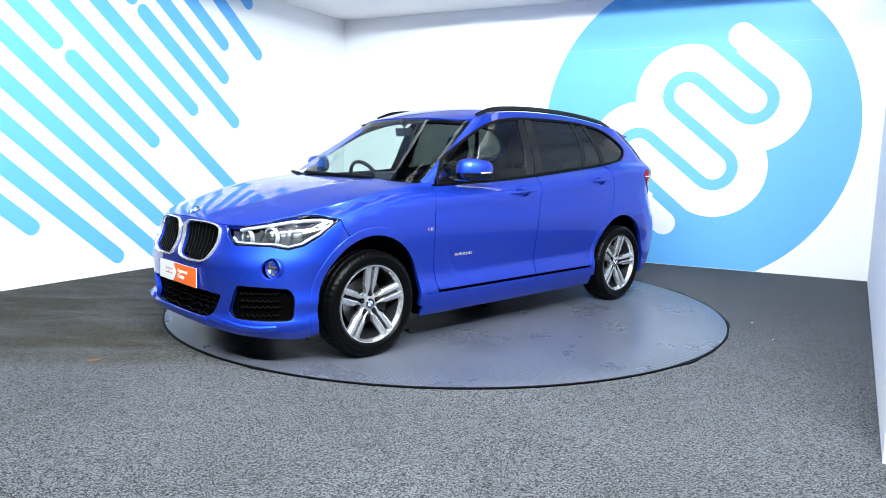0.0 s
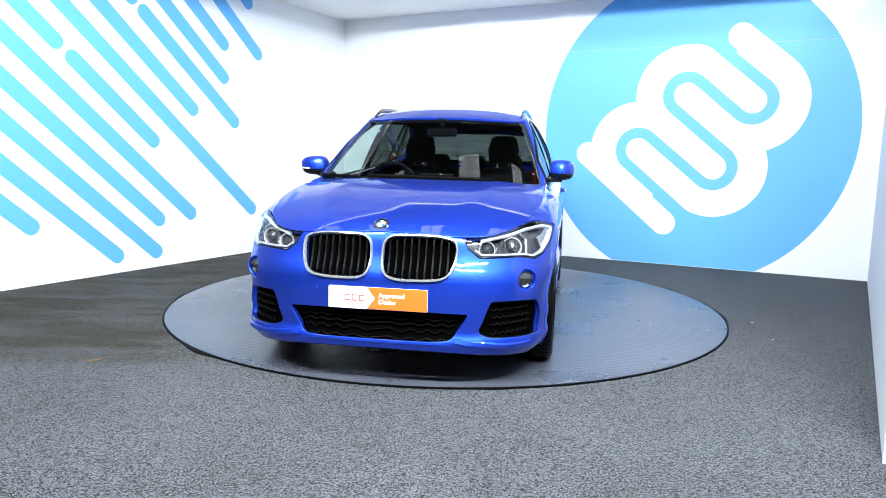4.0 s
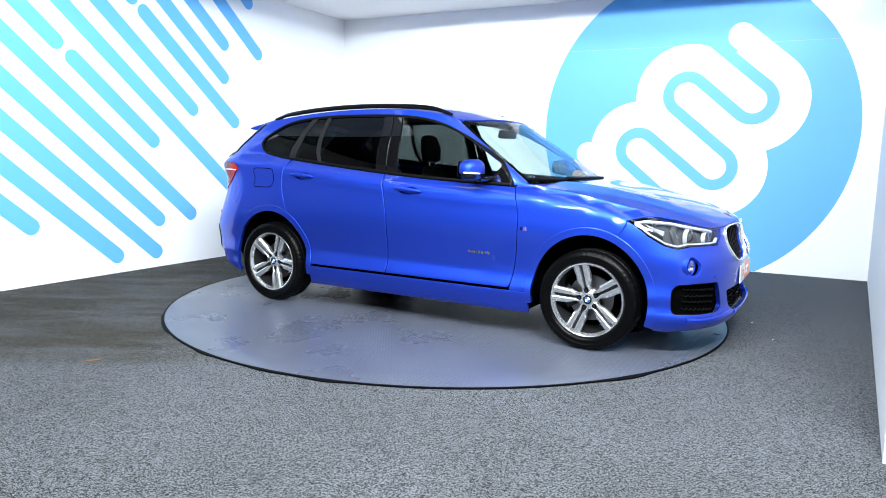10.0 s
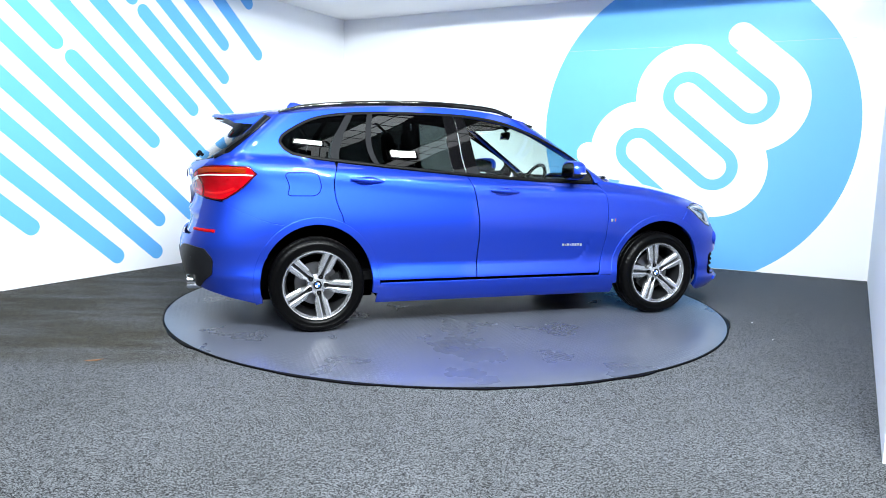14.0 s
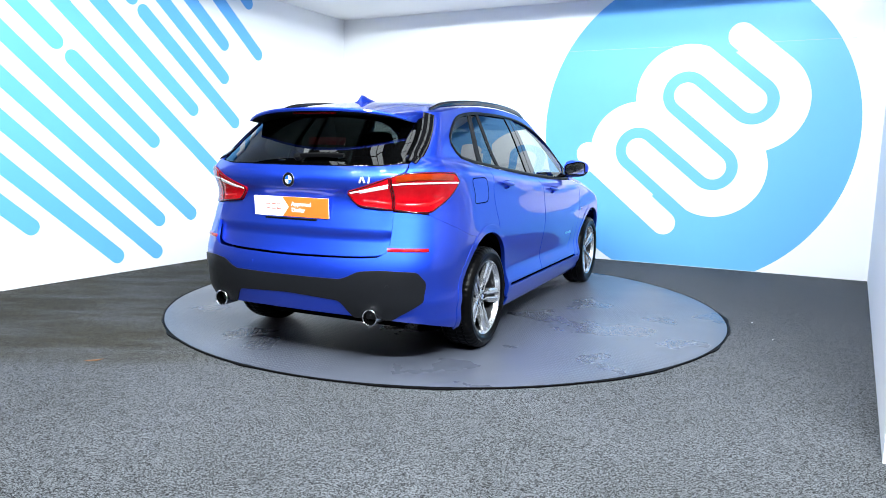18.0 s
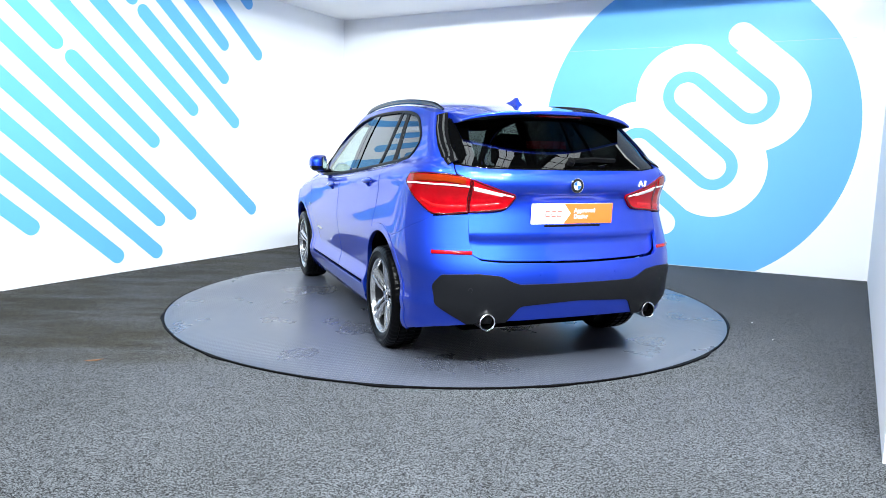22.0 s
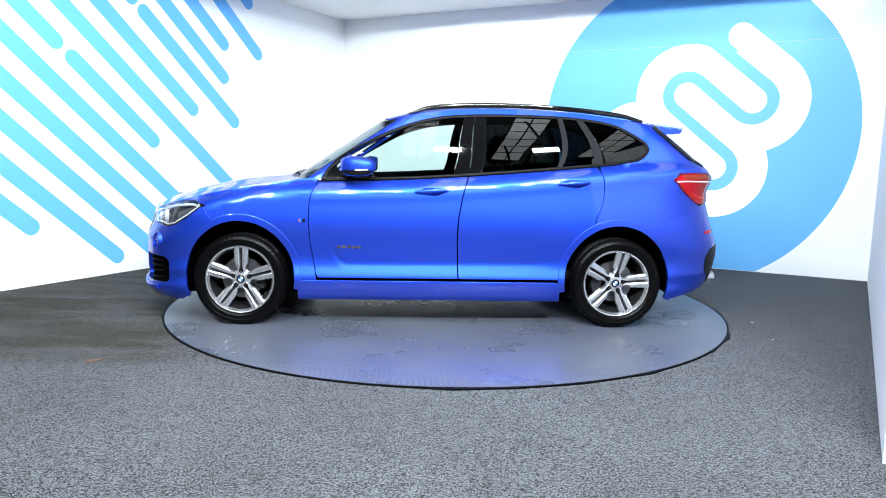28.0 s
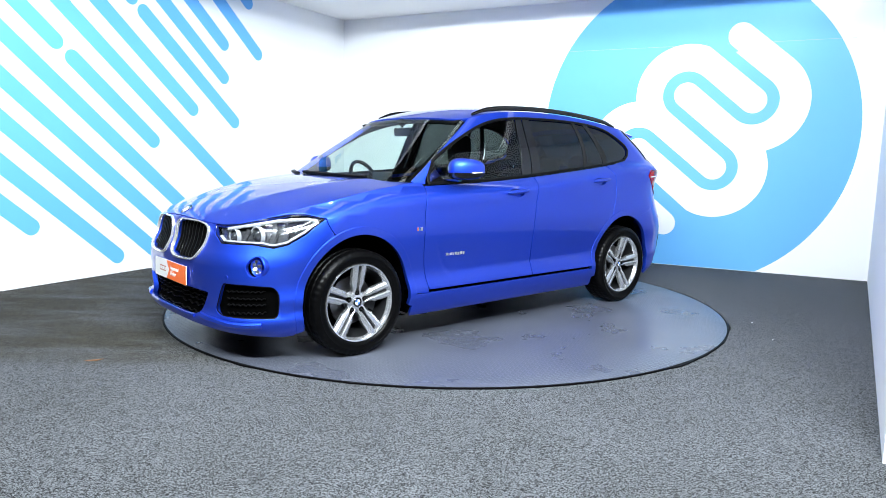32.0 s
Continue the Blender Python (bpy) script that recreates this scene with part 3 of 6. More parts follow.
def front_of(z, kind):
    return (nose_x(z), NOSE_CAP, nose_pow(z)) if kind == "body" else (screen_x(z), SCREEN_CAP, SCREEN_P)


def skin_y(x, z, kind="body"):
    f, fl, fp = front_of(z, kind)
    return flank(x, z) * cap(f - x, fl, fp) * cap(x - tail_x(z), tail_cap(z), tail_pow(z))


def skin_at(q, z, kind="body"):
    """The skin at q (0 nose, 1 to 2 flank, 3 tail; negative: the car's right side) and height z."""
    q, z = np.asarray(q, float), np.asarray(z, float)
    sign, a = np.where(q < 0, -1.0, 1.0), np.abs(q)
    f, fl, fp = front_of(z, kind)
    r, rl, tp = tail_x(z), tail_cap(z), tail_pow(z)
    x1, x2 = f - fl, r + rl
    ca, sa = np.cos(np.clip(a, 0, 1) * np.pi / 2), np.sin(np.clip(a, 0, 1) * np.pi / 2)
    xf = f - fl * (1 - np.maximum(ca, 0) ** (2 / fp))
    b = np.clip(3 - a, 0, 1)
    cb, sb = np.cos(b * np.pi / 2), np.sin(b * np.pi / 2)
    xr = r + rl * (1 - np.maximum(cb, 0) ** (2 / tp))
    x = np.where(a < 1, xf, np.where(a > 2, xr, x1 + (x2 - x1) * (a - 1)))
    w = flank(x, z)
    y = np.where(a < 1, w * np.maximum(sa, 0) ** (2 / fp), np.where(a > 2, w * np.maximum(sb, 0) ** (2 / tp), w))
    return np.stack([x, sign * y, z], -1)


def q_of_x(x, z, kind="body"):
    """q where the flank (or a rounded end) has this x."""
    x, z = np.asarray(x, float), np.asarray(z, float)
    f, fl, fp = front_of(z, kind)
    r, rl, tp = tail_x(z), tail_cap(z), tail_pow(z)
    x1, x2 = f - fl, r + rl
    qf = np.arccos(np.clip(1 - (f - x) / fl, 0, 1) ** (fp / 2)) * 2 / np.pi
    qr = 3 - np.arccos(np.clip(1 - (x - r) / rl, 0, 1) ** (tp / 2)) * 2 / np.pi
    return np.where(x > x1, qf, np.where(x < x2, qr, 1 + (x - x1) / (x2 - x1)))


def q_of_y(y, z, end="front", kind="body"):
    """q on the nose or tail where the skin has this half width (signed)."""
    s, y = (-1.0 if y < 0 else 1.0), abs(y)
    lo, hi = (0.0, 1.0) if end == "front" else (3.0, 2.0)
    for _ in range(40):
        mid = (lo + hi) / 2
        if abs(float(skin_at(mid, z, kind)[1])) < y:
            lo = mid
        else:
            hi = mid
    return s * lo


hood_mid = smooth_curve((0.80, 1.080), (1.04, 1.058), (1.30, 1.030), (1.60, 0.978), (1.85, 0.915), (2.00, 0.866), (2.07, 0.830), (2.12, 0.79), (2.2, 0.71))
hood_drop = smooth_curve((0.9, 0.045), (1.3, 0.066), (1.6, 0.090), (1.8, 0.110), (1.93, 0.145), (2.03, 0.205), (2.12, 0.28))
hood_pow = smooth_curve((0.9, 3.0), (1.4, 2.8), (1.8, 2.3), (2.1, 2.0))


def hood_z(x, y):
    a = np.abs(y) / 0.85
    bulge = 0.006 * np.exp(-((np.abs(y) - 0.42 - 0.16 * (1.6 - x)) / 0.085) ** 2) * np.clip((2.05 - x) / 0.4, 0, 1)
    return hood_mid(x) - hood_drop(x) * a ** hood_pow(x) + bulge


roof_mid = smooth_curve((0.55, 1.432), (0.365, 1.494), (0.15, 1.556), (-0.2, 1.600), (-0.6, 1.608), (-1.0, 1.592), (-1.4, 1.552), (-1.75, 1.503), (-2.05, 1.470))


def roof_z(x, y):
    return roof_mid(x) - 0.055 * (np.abs(y) / 0.6) ** 2.6


def solve_edge(q, top, lo, hi, kind):
    """Height at which the skin meets a top surface."""
    q = np.asarray(q, float)
    lo, hi = np.full_like(q, lo), np.full_like(q, hi)
    for _ in range(40):
        mid = (lo + hi) / 2
        p = skin_at(q, mid, kind)
        over = top(p[..., 0], p[..., 1]) > mid
        lo, hi = np.where(over, mid, lo), np.where(over, hi, mid)
    return (lo + hi) / 2


def hood_edge(q):
    return solve_edge(q, hood_z, 0.55, 1.12, "body")


def roof_edge(q):
    return solve_edge(q, roof_z, 1.25, 1.59, "glass")


# ---------- panels cut from the surface ----------
from mathutils.geometry import delaunay_2d_cdt


def metric(q):
    """q to rough metres along the skin, for even meshing."""
    a = abs(q)
    m = 1.1 * a if a < 1 else 1.1 + 2.9 * (a - 1) if a < 2 else 4.0 + 1.0 * (a - 2)
    return math.copysign(m, q)


def unmetric(m):
    a = np.abs(m)
    q = np.where(a < 1.1, a / 1.1, np.where(a < 4.0, 1 + (a - 1.1) / 2.9, 2 + (a - 4.0)))
    return np.where(m < 0, -q, q)


def skin_chart(kind="body"):
    return lambda u, v: skin_at(unmetric(u), v, kind)


def top_chart(top):
    return lambda u, v: np.stack([u, v, top(u, v)], -1)


def P(x, z, kind="body"):
    """A loop point on the car's left flank."""
    return metric(float(q_of_x(x, z, kind))), z


def N(y, z, kind="body"):
    return metric(q_of_y(y, z, "front", kind)), z


def T(y, z, kind="body"):
    """A loop point on the tail; past the middle of the car the sign carries on."""
    return metric(q_of_y(y, z, "rear", kind)), z


def fillet(pts, r=0.0, steps=4):
    """Rounds a loop's corners. A point may carry its own radius as a third value."""
    out, n = [], len(pts)
    for i, p in enumerate(pts):
        rr = p[2] if len(p) > 2 else r
        a, c, b = Vector(pts[i - 1][:2]), Vector(p[:2]), Vector(pts[(i + 1) % n][:2])
        if rr <= 0:
            out.append(tuple(c))
            continue
        da, db = a - c, b - c
        ra, rb = min(rr, da.length * 0.45), min(rr, db.length * 0.45)
        if ra < 1e-5 or rb < 1e-5:
            out.append(tuple(c))
            continue
        s, e = c + da.normalized() * ra, c + db.normalized() * rb
        for k in range(steps + 1):
            t = k / steps
            out.append(tuple(s * (1 - t) ** 2 + c * 2 * t * (1 - t) + e * t * t))
    return out


def dense(loop, step):
    out = []
    for i, p in enumerate(loop):
        q = loop[(i + 1) % len(loop)]
        d = math.hypot(q[0] - p[0], q[1] - p[1])
        k = max(1, int(math.ceil(d / step)))
        if d > 1e-6:
            out += [(p[0] + (q[0] - p[0]) * j / k, p[1] + (q[1] - p[1]) * j / k) for j in range(k)]
    return out


def within(px, py, loop):
    px, py = np.asarray(px), np.asarray(py)
    inside = np.zeros(px.shape, bool)
    for i, (x0, y0) in enumerate(loop):
        x1, y1 = loop[(i + 1) % len(loop)]
        if y0 == y1:
            continue
        hit = ((y0 > py) != (y1 > py)) & (px < (x1 - x0) * (py - y0) / (y1 - y0) + x0)
        inside ^= hit
    return inside


def surface_normals(chart, u, v, e=0.0015):
    du = chart(u + e, v) - chart(u - e, v)
    dv = chart(u, v + e) - chart(u, v - e)
    n = np.cross(du, dv)
    n /= np.maximum(np.linalg.norm(n, axis=1), 1e-9)[:, None]
    p = chart(u, v)
    c = np.stack([np.clip(p[:, 0], -1.5, 1.5) * 0.9, p[:, 1] * 0.2, np.full(len(p), 0.75)], -1)
    flip = np.sum(n * (p - c), 1) < 0
    n[flip] *= -1
    return n


def panel(name, loop, chart, mat, parent, label="", holes=(), grid=0.04, edge=0.022, thick=0.018, lift=0.0, roll=0.0025):
    """A sheet cut to a loop (with holes) on the chart's surface, with rolled edges and a thickness."""
    loops = [dense(loop, edge)] + [dense(h, edge) for h in holes]
    bu = np.array([p for lp in loops for p in lp])
    lo, hi = bu.min(0), bu.max(0)
    gu, gv = np.meshgrid(np.arange(lo[0], hi[0], grid), np.arange(lo[1], hi[1], grid))
    gu, gv = gu.ravel(), gv.ravel()
    ok = within(gu, gv, loops[0])
    for h in loops[1:]:
        ok &= ~within(gu, gv, h)
    gu, gv = gu[ok], gv[ok]
    if len(gu):
        far = np.ones(len(gu), bool)
        for b in bu:
            far &= (gu - b[0]) ** 2 + (gv - b[1]) ** 2 > (0.45 * min(grid, edge * 1.5)) ** 2
        gu, gv = gu[far], gv[far]
    verts = [Vector(p) for p in bu] + [Vector(p) for p in zip(gu, gv)]
    edges, k = [], 0
    for lp in loops:
        edges += [(k + i, k + (i + 1) % len(lp)) for i in range(len(lp))]
        k += len(lp)
    v2, _, f2, *_ = delaunay_2d_cdt(verts, edges, [], 0, 1e-6)
    u, v = np.array([p[0] for p in v2]), np.array([p[1] for p in v2])
    tri = np.array([f for f in f2 if len(f) == 3])
    cu, cv = u[tri].mean(1), v[tri].mean(1)
    keep = within(cu, cv, loops[0])
    for h in loops[1:]:
        keep &= ~within(cu, cv, h)
    tri = tri[keep]
    pos = chart(u, v)
    nor = surface_normals(chart, u, v)
    pos = pos + nor * lift
    fn = np.cross(pos[tri[:, 1]] - pos[tri[:, 0]], pos[tri[:, 2]] - pos[tri[:, 0]])
    bad = np.sum(fn * nor[tri].mean(1), 1) < 0
    tri[bad] = tri[bad][:, ::-1]
    count = {}
    for a, b, c in tri:
        for e in ((a, b), (b, c), (c, a)):
            count[e] = 1
    rim = [e for e in count if (e[1], e[0]) not in count]
    # outward direction at each rim point
    out = {}
    for a, b in rim:
        d = pos[b] - pos[a]
        o = np.cross(d, nor[a])
        o /= max(np.linalg.norm(o), 1e-9)
        out[a] = out.get(a, 0) + o
        out[b] = out.get(b, 0) + o
    vs, ns, fs = list(pos), list(nor), [tuple(t) for t in tri]
    ring = {}
    for a, o in out.items():
        o = o / max(np.linalg.norm(o), 1e-9)
        i = len(vs)
        vs += [pos[a] + o * roll - nor[a] * roll, pos[a] + o * roll - nor[a] * (roll + 1e-4), pos[a] + o * roll - nor[a] * thick]
        t = nor[a] + o
        ns += [t / np.linalg.norm(t), o, o]
        ring[a] = i
    for a, b in rim:
        i, j = ring[a], ring[b]
        fs += [(b, a, i, j), (j + 1, i + 1, i + 2, j + 2)]
    return mesh_object(name, vs, fs, mat, parent, label, True, ns)


def flipped(loop):
    return [(-p[0], *p[1:]) for p in loop]


def both(loop):
    """A half loop from the middle outwards and back, closed over the car's middle (nose)."""
    return loop + [(-p[0], *p[1:]) for p in reversed(loop)]


def tail_u(loop):
    """Moves a tail loop to a chart centred on the tail's middle."""
    return [(5.0 - p[0], *p[1:]) if p[0] >= 0 else (-(5.0 + p[0]), *p[1:]) for p in loop]


def tail_chart(kind="body"):
    """Chart on the tail: 0 at the middle, positive on the left."""
    def f(u, v):
        m = np.where(u >= 0, 5.0 - np.abs(u), -(5.0 - np.abs(u)))
        m = np.where(np.abs(m) > 4.9999, np.sign(m) * 4.9999, m)
        return skin_at(unmetric(m), v, kind)
    return f


def skin_points(loop, chart, lift=0.0):
    u, v = np.array([p[0] for p in loop]), np.array([p[1] for p in loop])
    n = surface_normals(chart, u, v)
    return chart(u, v) + n * lift, n


def ribbon_on(loop, chart, width, height, closed=True, lift=0.0, bm=None):
    """A raised band that follows a loop on a surface."""
    bm = bm or bmesh.new()
    if not closed:
        fine = []
        for a, b in zip(loop, loop[1:]):
            k = max(1, int(math.hypot(b[0] - a[0], b[1] - a[1]) / 0.02))
            fine += [(a[0] + (b[0] - a[0]) * i / k, a[1] + (b[1] - a[1]) * i / k) for i in range(k)]
        loop = fine + [tuple(loop[-1][:2])]
    pos, nor = skin_points(loop, chart, lift)
    n, rows = len(loop), []
    for i in range(n):
        a = pos[(i - 1) % n] if closed or i else pos[0]
        b = pos[(i + 1) % n] if closed or i < n - 1 else pos[-1]
        d = b - a
        d = d / max(np.linalg.norm(d), 1e-9)
        s = np.cross(nor[i], d)
        prof = ((-0.5, -0.3), (-0.5, 0.5), (-0.28, 1.0), (0.28, 1.0), (0.5, 0.5), (0.5, -0.3))
        rows.append([bm.verts.new(pos[i] + s * (x * width) + nor[i] * (h * height)) for x, h in prof])
    pairs = list(zip(rows, rows[1:])) + ([(rows[-1], rows[0])] if closed else [])
    for a, b in pairs:
        for k in range(6):
            j = (k + 1) % 6
            bm.faces.new((a[k], a[j], b[j], b[k]))
    if not closed:
        bm.faces.new(rows[0][::-1])
        bm.faces.new(rows[-1])
    bmesh.ops.recalc_face_normals(bm, faces=bm.faces)
    return bm


BODY, SHELL, TAIL, TAILG = skin_chart("body"), skin_chart("glass"), tail_chart("body"), tail_chart("glass")


def gate_chart(u, v):
    """The tail with the hollow below the tailgate's lower crease and the plate's recess."""
    p = TAIL(u, v)
    mid = np.clip((0.64 - np.abs(u)) / 0.16, 0, 1)
    low = 0.034 * np.clip((0.80 - v) / 0.05, 0, 1) * np.clip((v - 0.60) / 0.08 + 0.4, 0, 1)
    plate = 0.012 * np.clip((0.42 - np.abs(u)) / 0.08, 0, 1) * np.clip((1.012 - v) / 0.02, 0, 1) * np.clip((v - 0.815) / 0.03, 0, 1)
    p[:, 0] += mid * low + plate
    return p


HOOD_C, ROOF_C = top_chart(hood_z), top_chart(roof_z)
GAP = 0.0065
AX = 1.335
ARCH_Z = 0.335


def arch(cx, a0, a1, rx, rz, n=28):
    """Points of a wheel arch, angles from straight ahead over the top."""
    return [(cx + rx * math.cos(radians(a0 + (a1 - a0) * i / n)), ARCH_Z + rz * math.sin(radians(a0 + (a1 - a0) * i / n))) for i in range(n + 1)]


FLARE_X, FLARE_Z, OPEN_X, OPEN_Z = 0.422, 0.450, 0.382, 0.408
dlo_top = smooth_curve((0.80, 1.075), (0.704, 1.150), (0.49, 1.282), (0.279, 1.383), (0.069, 1.456), (-0.18, 1.496), (-0.55, 1.508), (-0.95, 1.500), (-1.2, 1.476), (-1.38, 1.428), (-1.50, 1.36))


def dlo_low(x):
    return belt(x) + 0.008


def lin(a, b, n):
    return [a + (b - a) * i / (n - 1) for i in range(n)]


DLO = ([(x, float(dlo_low(x))) for x in lin(0.75, -1.30, 40)] + [(-1.40, 1.190), (-1.48, 1.205), (-1.535, 1.238), (-1.566, 1.285), (-1.548, 1.325)]
       + [(x, float(dlo_top(x))) for x in lin(-1.50, 0.66, 44)] + [(0.725, 1.105)])


def side_loop(pts, kind="body"):
    return [(*P(p[0], p[1], kind), *p[2:]) for p in pts]


car = new("car")
tagged(car, "metallic blue five-door SUV with silver wheels standing on the turntable", "car")
CAR_ON_TABLE = pose(0.1559, 0.0424, 0)


def front_end():
    """Front bumper with its openings, grilles, lamps and plate."""
    top = [(metric(q), float(hood_edge(q)) - GAP) for q in lin(0.0, q_of_y(0.43, 0.785), 9)]
    lamp_low = [N(0.445, 0.772), N(0.460, 0.738), N(0.520, 0.692), N(0.715, 0.695), P(1.855, 0.679), P(1.783, 0.698), P(1.682, 0.757), P(1.570, 0.838)]
    arch_front = side_loop(arch(AX, 64, -19, FLARE_X, FLARE_Z, 22))
    bottom = [P(1.742, 0.172), P(1.80, 0.166), P(1.93, 0.180), N(0.56, 0.198), N(0.42, 0.214), N(0.25, 0.222), N(0.0, 0.224)]
    loop = both(top + lamp_low + [P(1.535, 0.765)] + arch_front + bottom)
    # openings, left half
    kidney = fillet([(*N(0.030, 0.772), 0.04), (*N(0.075, 0.804), 0.03), (*N(0.29, 0.804), 0.05), (*N(0.392, 0.786), 0.05), (*N(0.410, 0.745), 0.04),
                     (*N(0.396, 0.640), 0.06), (*N(0.350, 0.590), 0.06), (*N(0.20, 0.581), 0.06), (*N(0.062, 0.586), 0.05), (*N(0.027, 0.650), 0.05)], 0.03)
    side = fillet([N(0.826, 0.430), (*N(0.812, 0.470), 0.03), N(0.72, 0.480), (*N(0.590, 0.482), 0.02), N(0.558, 0.405), (*N(0.522, 0.315), 0.03), (*N(0.58, 0.290), 0.03), N(0.70, 0.286), (*N(0.826, 0.286), 0.03)], 0.02)
    fog_u, fog_v = N(0.757, 0.582)
    fog = [(fog_u + 0.066 * math.cos(a), fog_v + 0.060 * math.sin(a)) for a in lin(0, 2 * math.pi * 31 / 32, 32)]
    lower_half = [N(0.0, 0.422), N(0.30, 0.422), (*N(0.482, 0.416), 0.02), (*N(0.435, 0.335), 0.03), (*N(0.395, 0.276), 0.04), N(0.30, 0.270), N(0.0, 0.268)]
    lower = fillet(lower_half + [(-p[0], *p[1:]) for p in reversed(lower_half[1:-1])], 0.0)
    bumper = panel("front_bumper", loop, BODY, PAINT, car, "blue painted sports bumper",
                   holes=[kidney, flipped(kidney), side, flipped(side), fog, flipped(fog), lower], thick=0.03)
    for s in (1, -1):
        turn = (lambda lp: lp) if s > 0 else flipped
        grille = panel("kidney_grille", turn(kidney), BODY, WELL, car, "black slatted grille in a chrome ring", lift=-0.05, thick=0.004)
        part("chrome_ring", ribbon_on(dense(turn(kidney), 0.012), BODY, 0.0135, 0.014), BRIGHT_CHROME, grille, "chrome surround")
        for i in range(9):
            y = 0.062 + i * 0.038
            bm = bmesh.new()
            zz = lin(0.592 if 1 < i < 7 else 0.615, 0.805 if i < 8 else 0.78, 9)
            pos, nor = skin_points([N(s * y, z) for z in zz], BODY, -0.012)
            rows = [[bm.verts.new(p + n * h + np.array([0, w, 0])) for w, h in ((-0.0045, -0.03), (-0.0045, 0), (0.0045, 0), (0.0045, -0.03))] for p, n in zip(pos, nor)]
            for a, b in zip(rows, rows[1:]):
                for k in range(4):
                    bm.faces.new((a[k], a[(k + 1) % 4], b[(k + 1) % 4], b[k]))
            bmesh.ops.recalc_face_normals(bm, faces=bm.faces)
            part("slat", bm, BLACK_TRIM, grille)
        intake = panel("side_intake", turn(side), BODY, WELL, car, "black plastic side intake", lift=-0.035, thick=0.004)
        part("intake_frame", ribbon_on(dense(turn(side), 0.02), BODY, 0.016, 0.001, lift=-0.006), BLACK_TRIM, intake)
        for i in range(4):
            z0 = 0.318 + i * 0.040
            pts = [turn([(u, z0 + 0.004 * math.sin(u * 150) + 0.03 * (u - 0.7))])[0] for u in lin(N(0.60, 0.4)[0], N(0.79, 0.4)[0], 40)]
            part("wavy_bar", ribbon_on(pts, BODY, 0.006, 0.010, False, -0.03), BLACK_TRIM, intake)
        blade = [turn([p])[0] for p in (N(0.415, 0.276), N(0.47, 0.268), N(0.54, 0.262), N(0.64, 0.250), N(0.72, 0.247), N(0.785, 0.252))]
        part("winglet", ribbon_on(blade, BODY, 0.034, 0.011, False, 0.0), PAINT, bumper, "blue winglet below the side intake")
        c, n = skin_points([(s * fog_u, fog_v)], BODY)
        m = Matrix.Translation(Vector(c[0])) @ Vector((1.0, n[0][1] * 0.35, 0)).to_track_quat("Z", "Y").to_matrix().to_4x4()
        lamp = part("fog_lamp", lathe([(0.062, -0.06), (0.061, -0.022), (0.056, -0.016), (0.050, -0.022), (0.047, -0.05), (0.0001, -0.055)], 32, m=m), PAINT, car, "round fog lamp in a blue bowl")
        part("reflector", lathe([(0.040, -0.016), (0.030, -0.034), (0.0001, -0.042)], 24, m=m), CHROME, lamp)
        part("lens", lathe([(0.042, -0.016), (0.030, -0.008), (0.0001, -0.005)], 24, m=m), LENS, lamp)
    mesh = panel("lower_grille", lower, BODY, WELL, car, "black wavy mesh lower grille", lift=-0.05, thick=0.004)
    for i in range(5):
        z0 = 0.288 + i * 0.027
        half = 0.38 + 0.015 * i
        pts = [(u, z0 + 0.005 * math.sin(u * 110)) for u in lin(-N(half, z0)[0], N(half, z0)[0], 110)]
        part("wavy_bar", ribbon_on(pts, BODY, 0.005, 0.010, False, -0.044), BLACK_TRIM, mesh)
    part("lip", ribbon_on([(u, 0.262) for u in lin(-N(0.36, 0.26)[0], N(0.36, 0.26)[0], 40)], BODY, 0.02, 0.008, False), PAINT, bumper)
    for y in (0.32, 0.62):
        for s in (1, -1):
            c, n = skin_points([N(s * y, 0.515)], BODY)
            part("parking_sensor", lathe([(0.011, -0.002), (0.010, 0.001), (0.0001, 0.0015)], 16, m=Matrix.Translation(Vector(c[0])) @ Vector(n[0]).to_track_quat("Z", "Y").to_matrix().to_4x4()), PAINT, bumper)
    return bumper


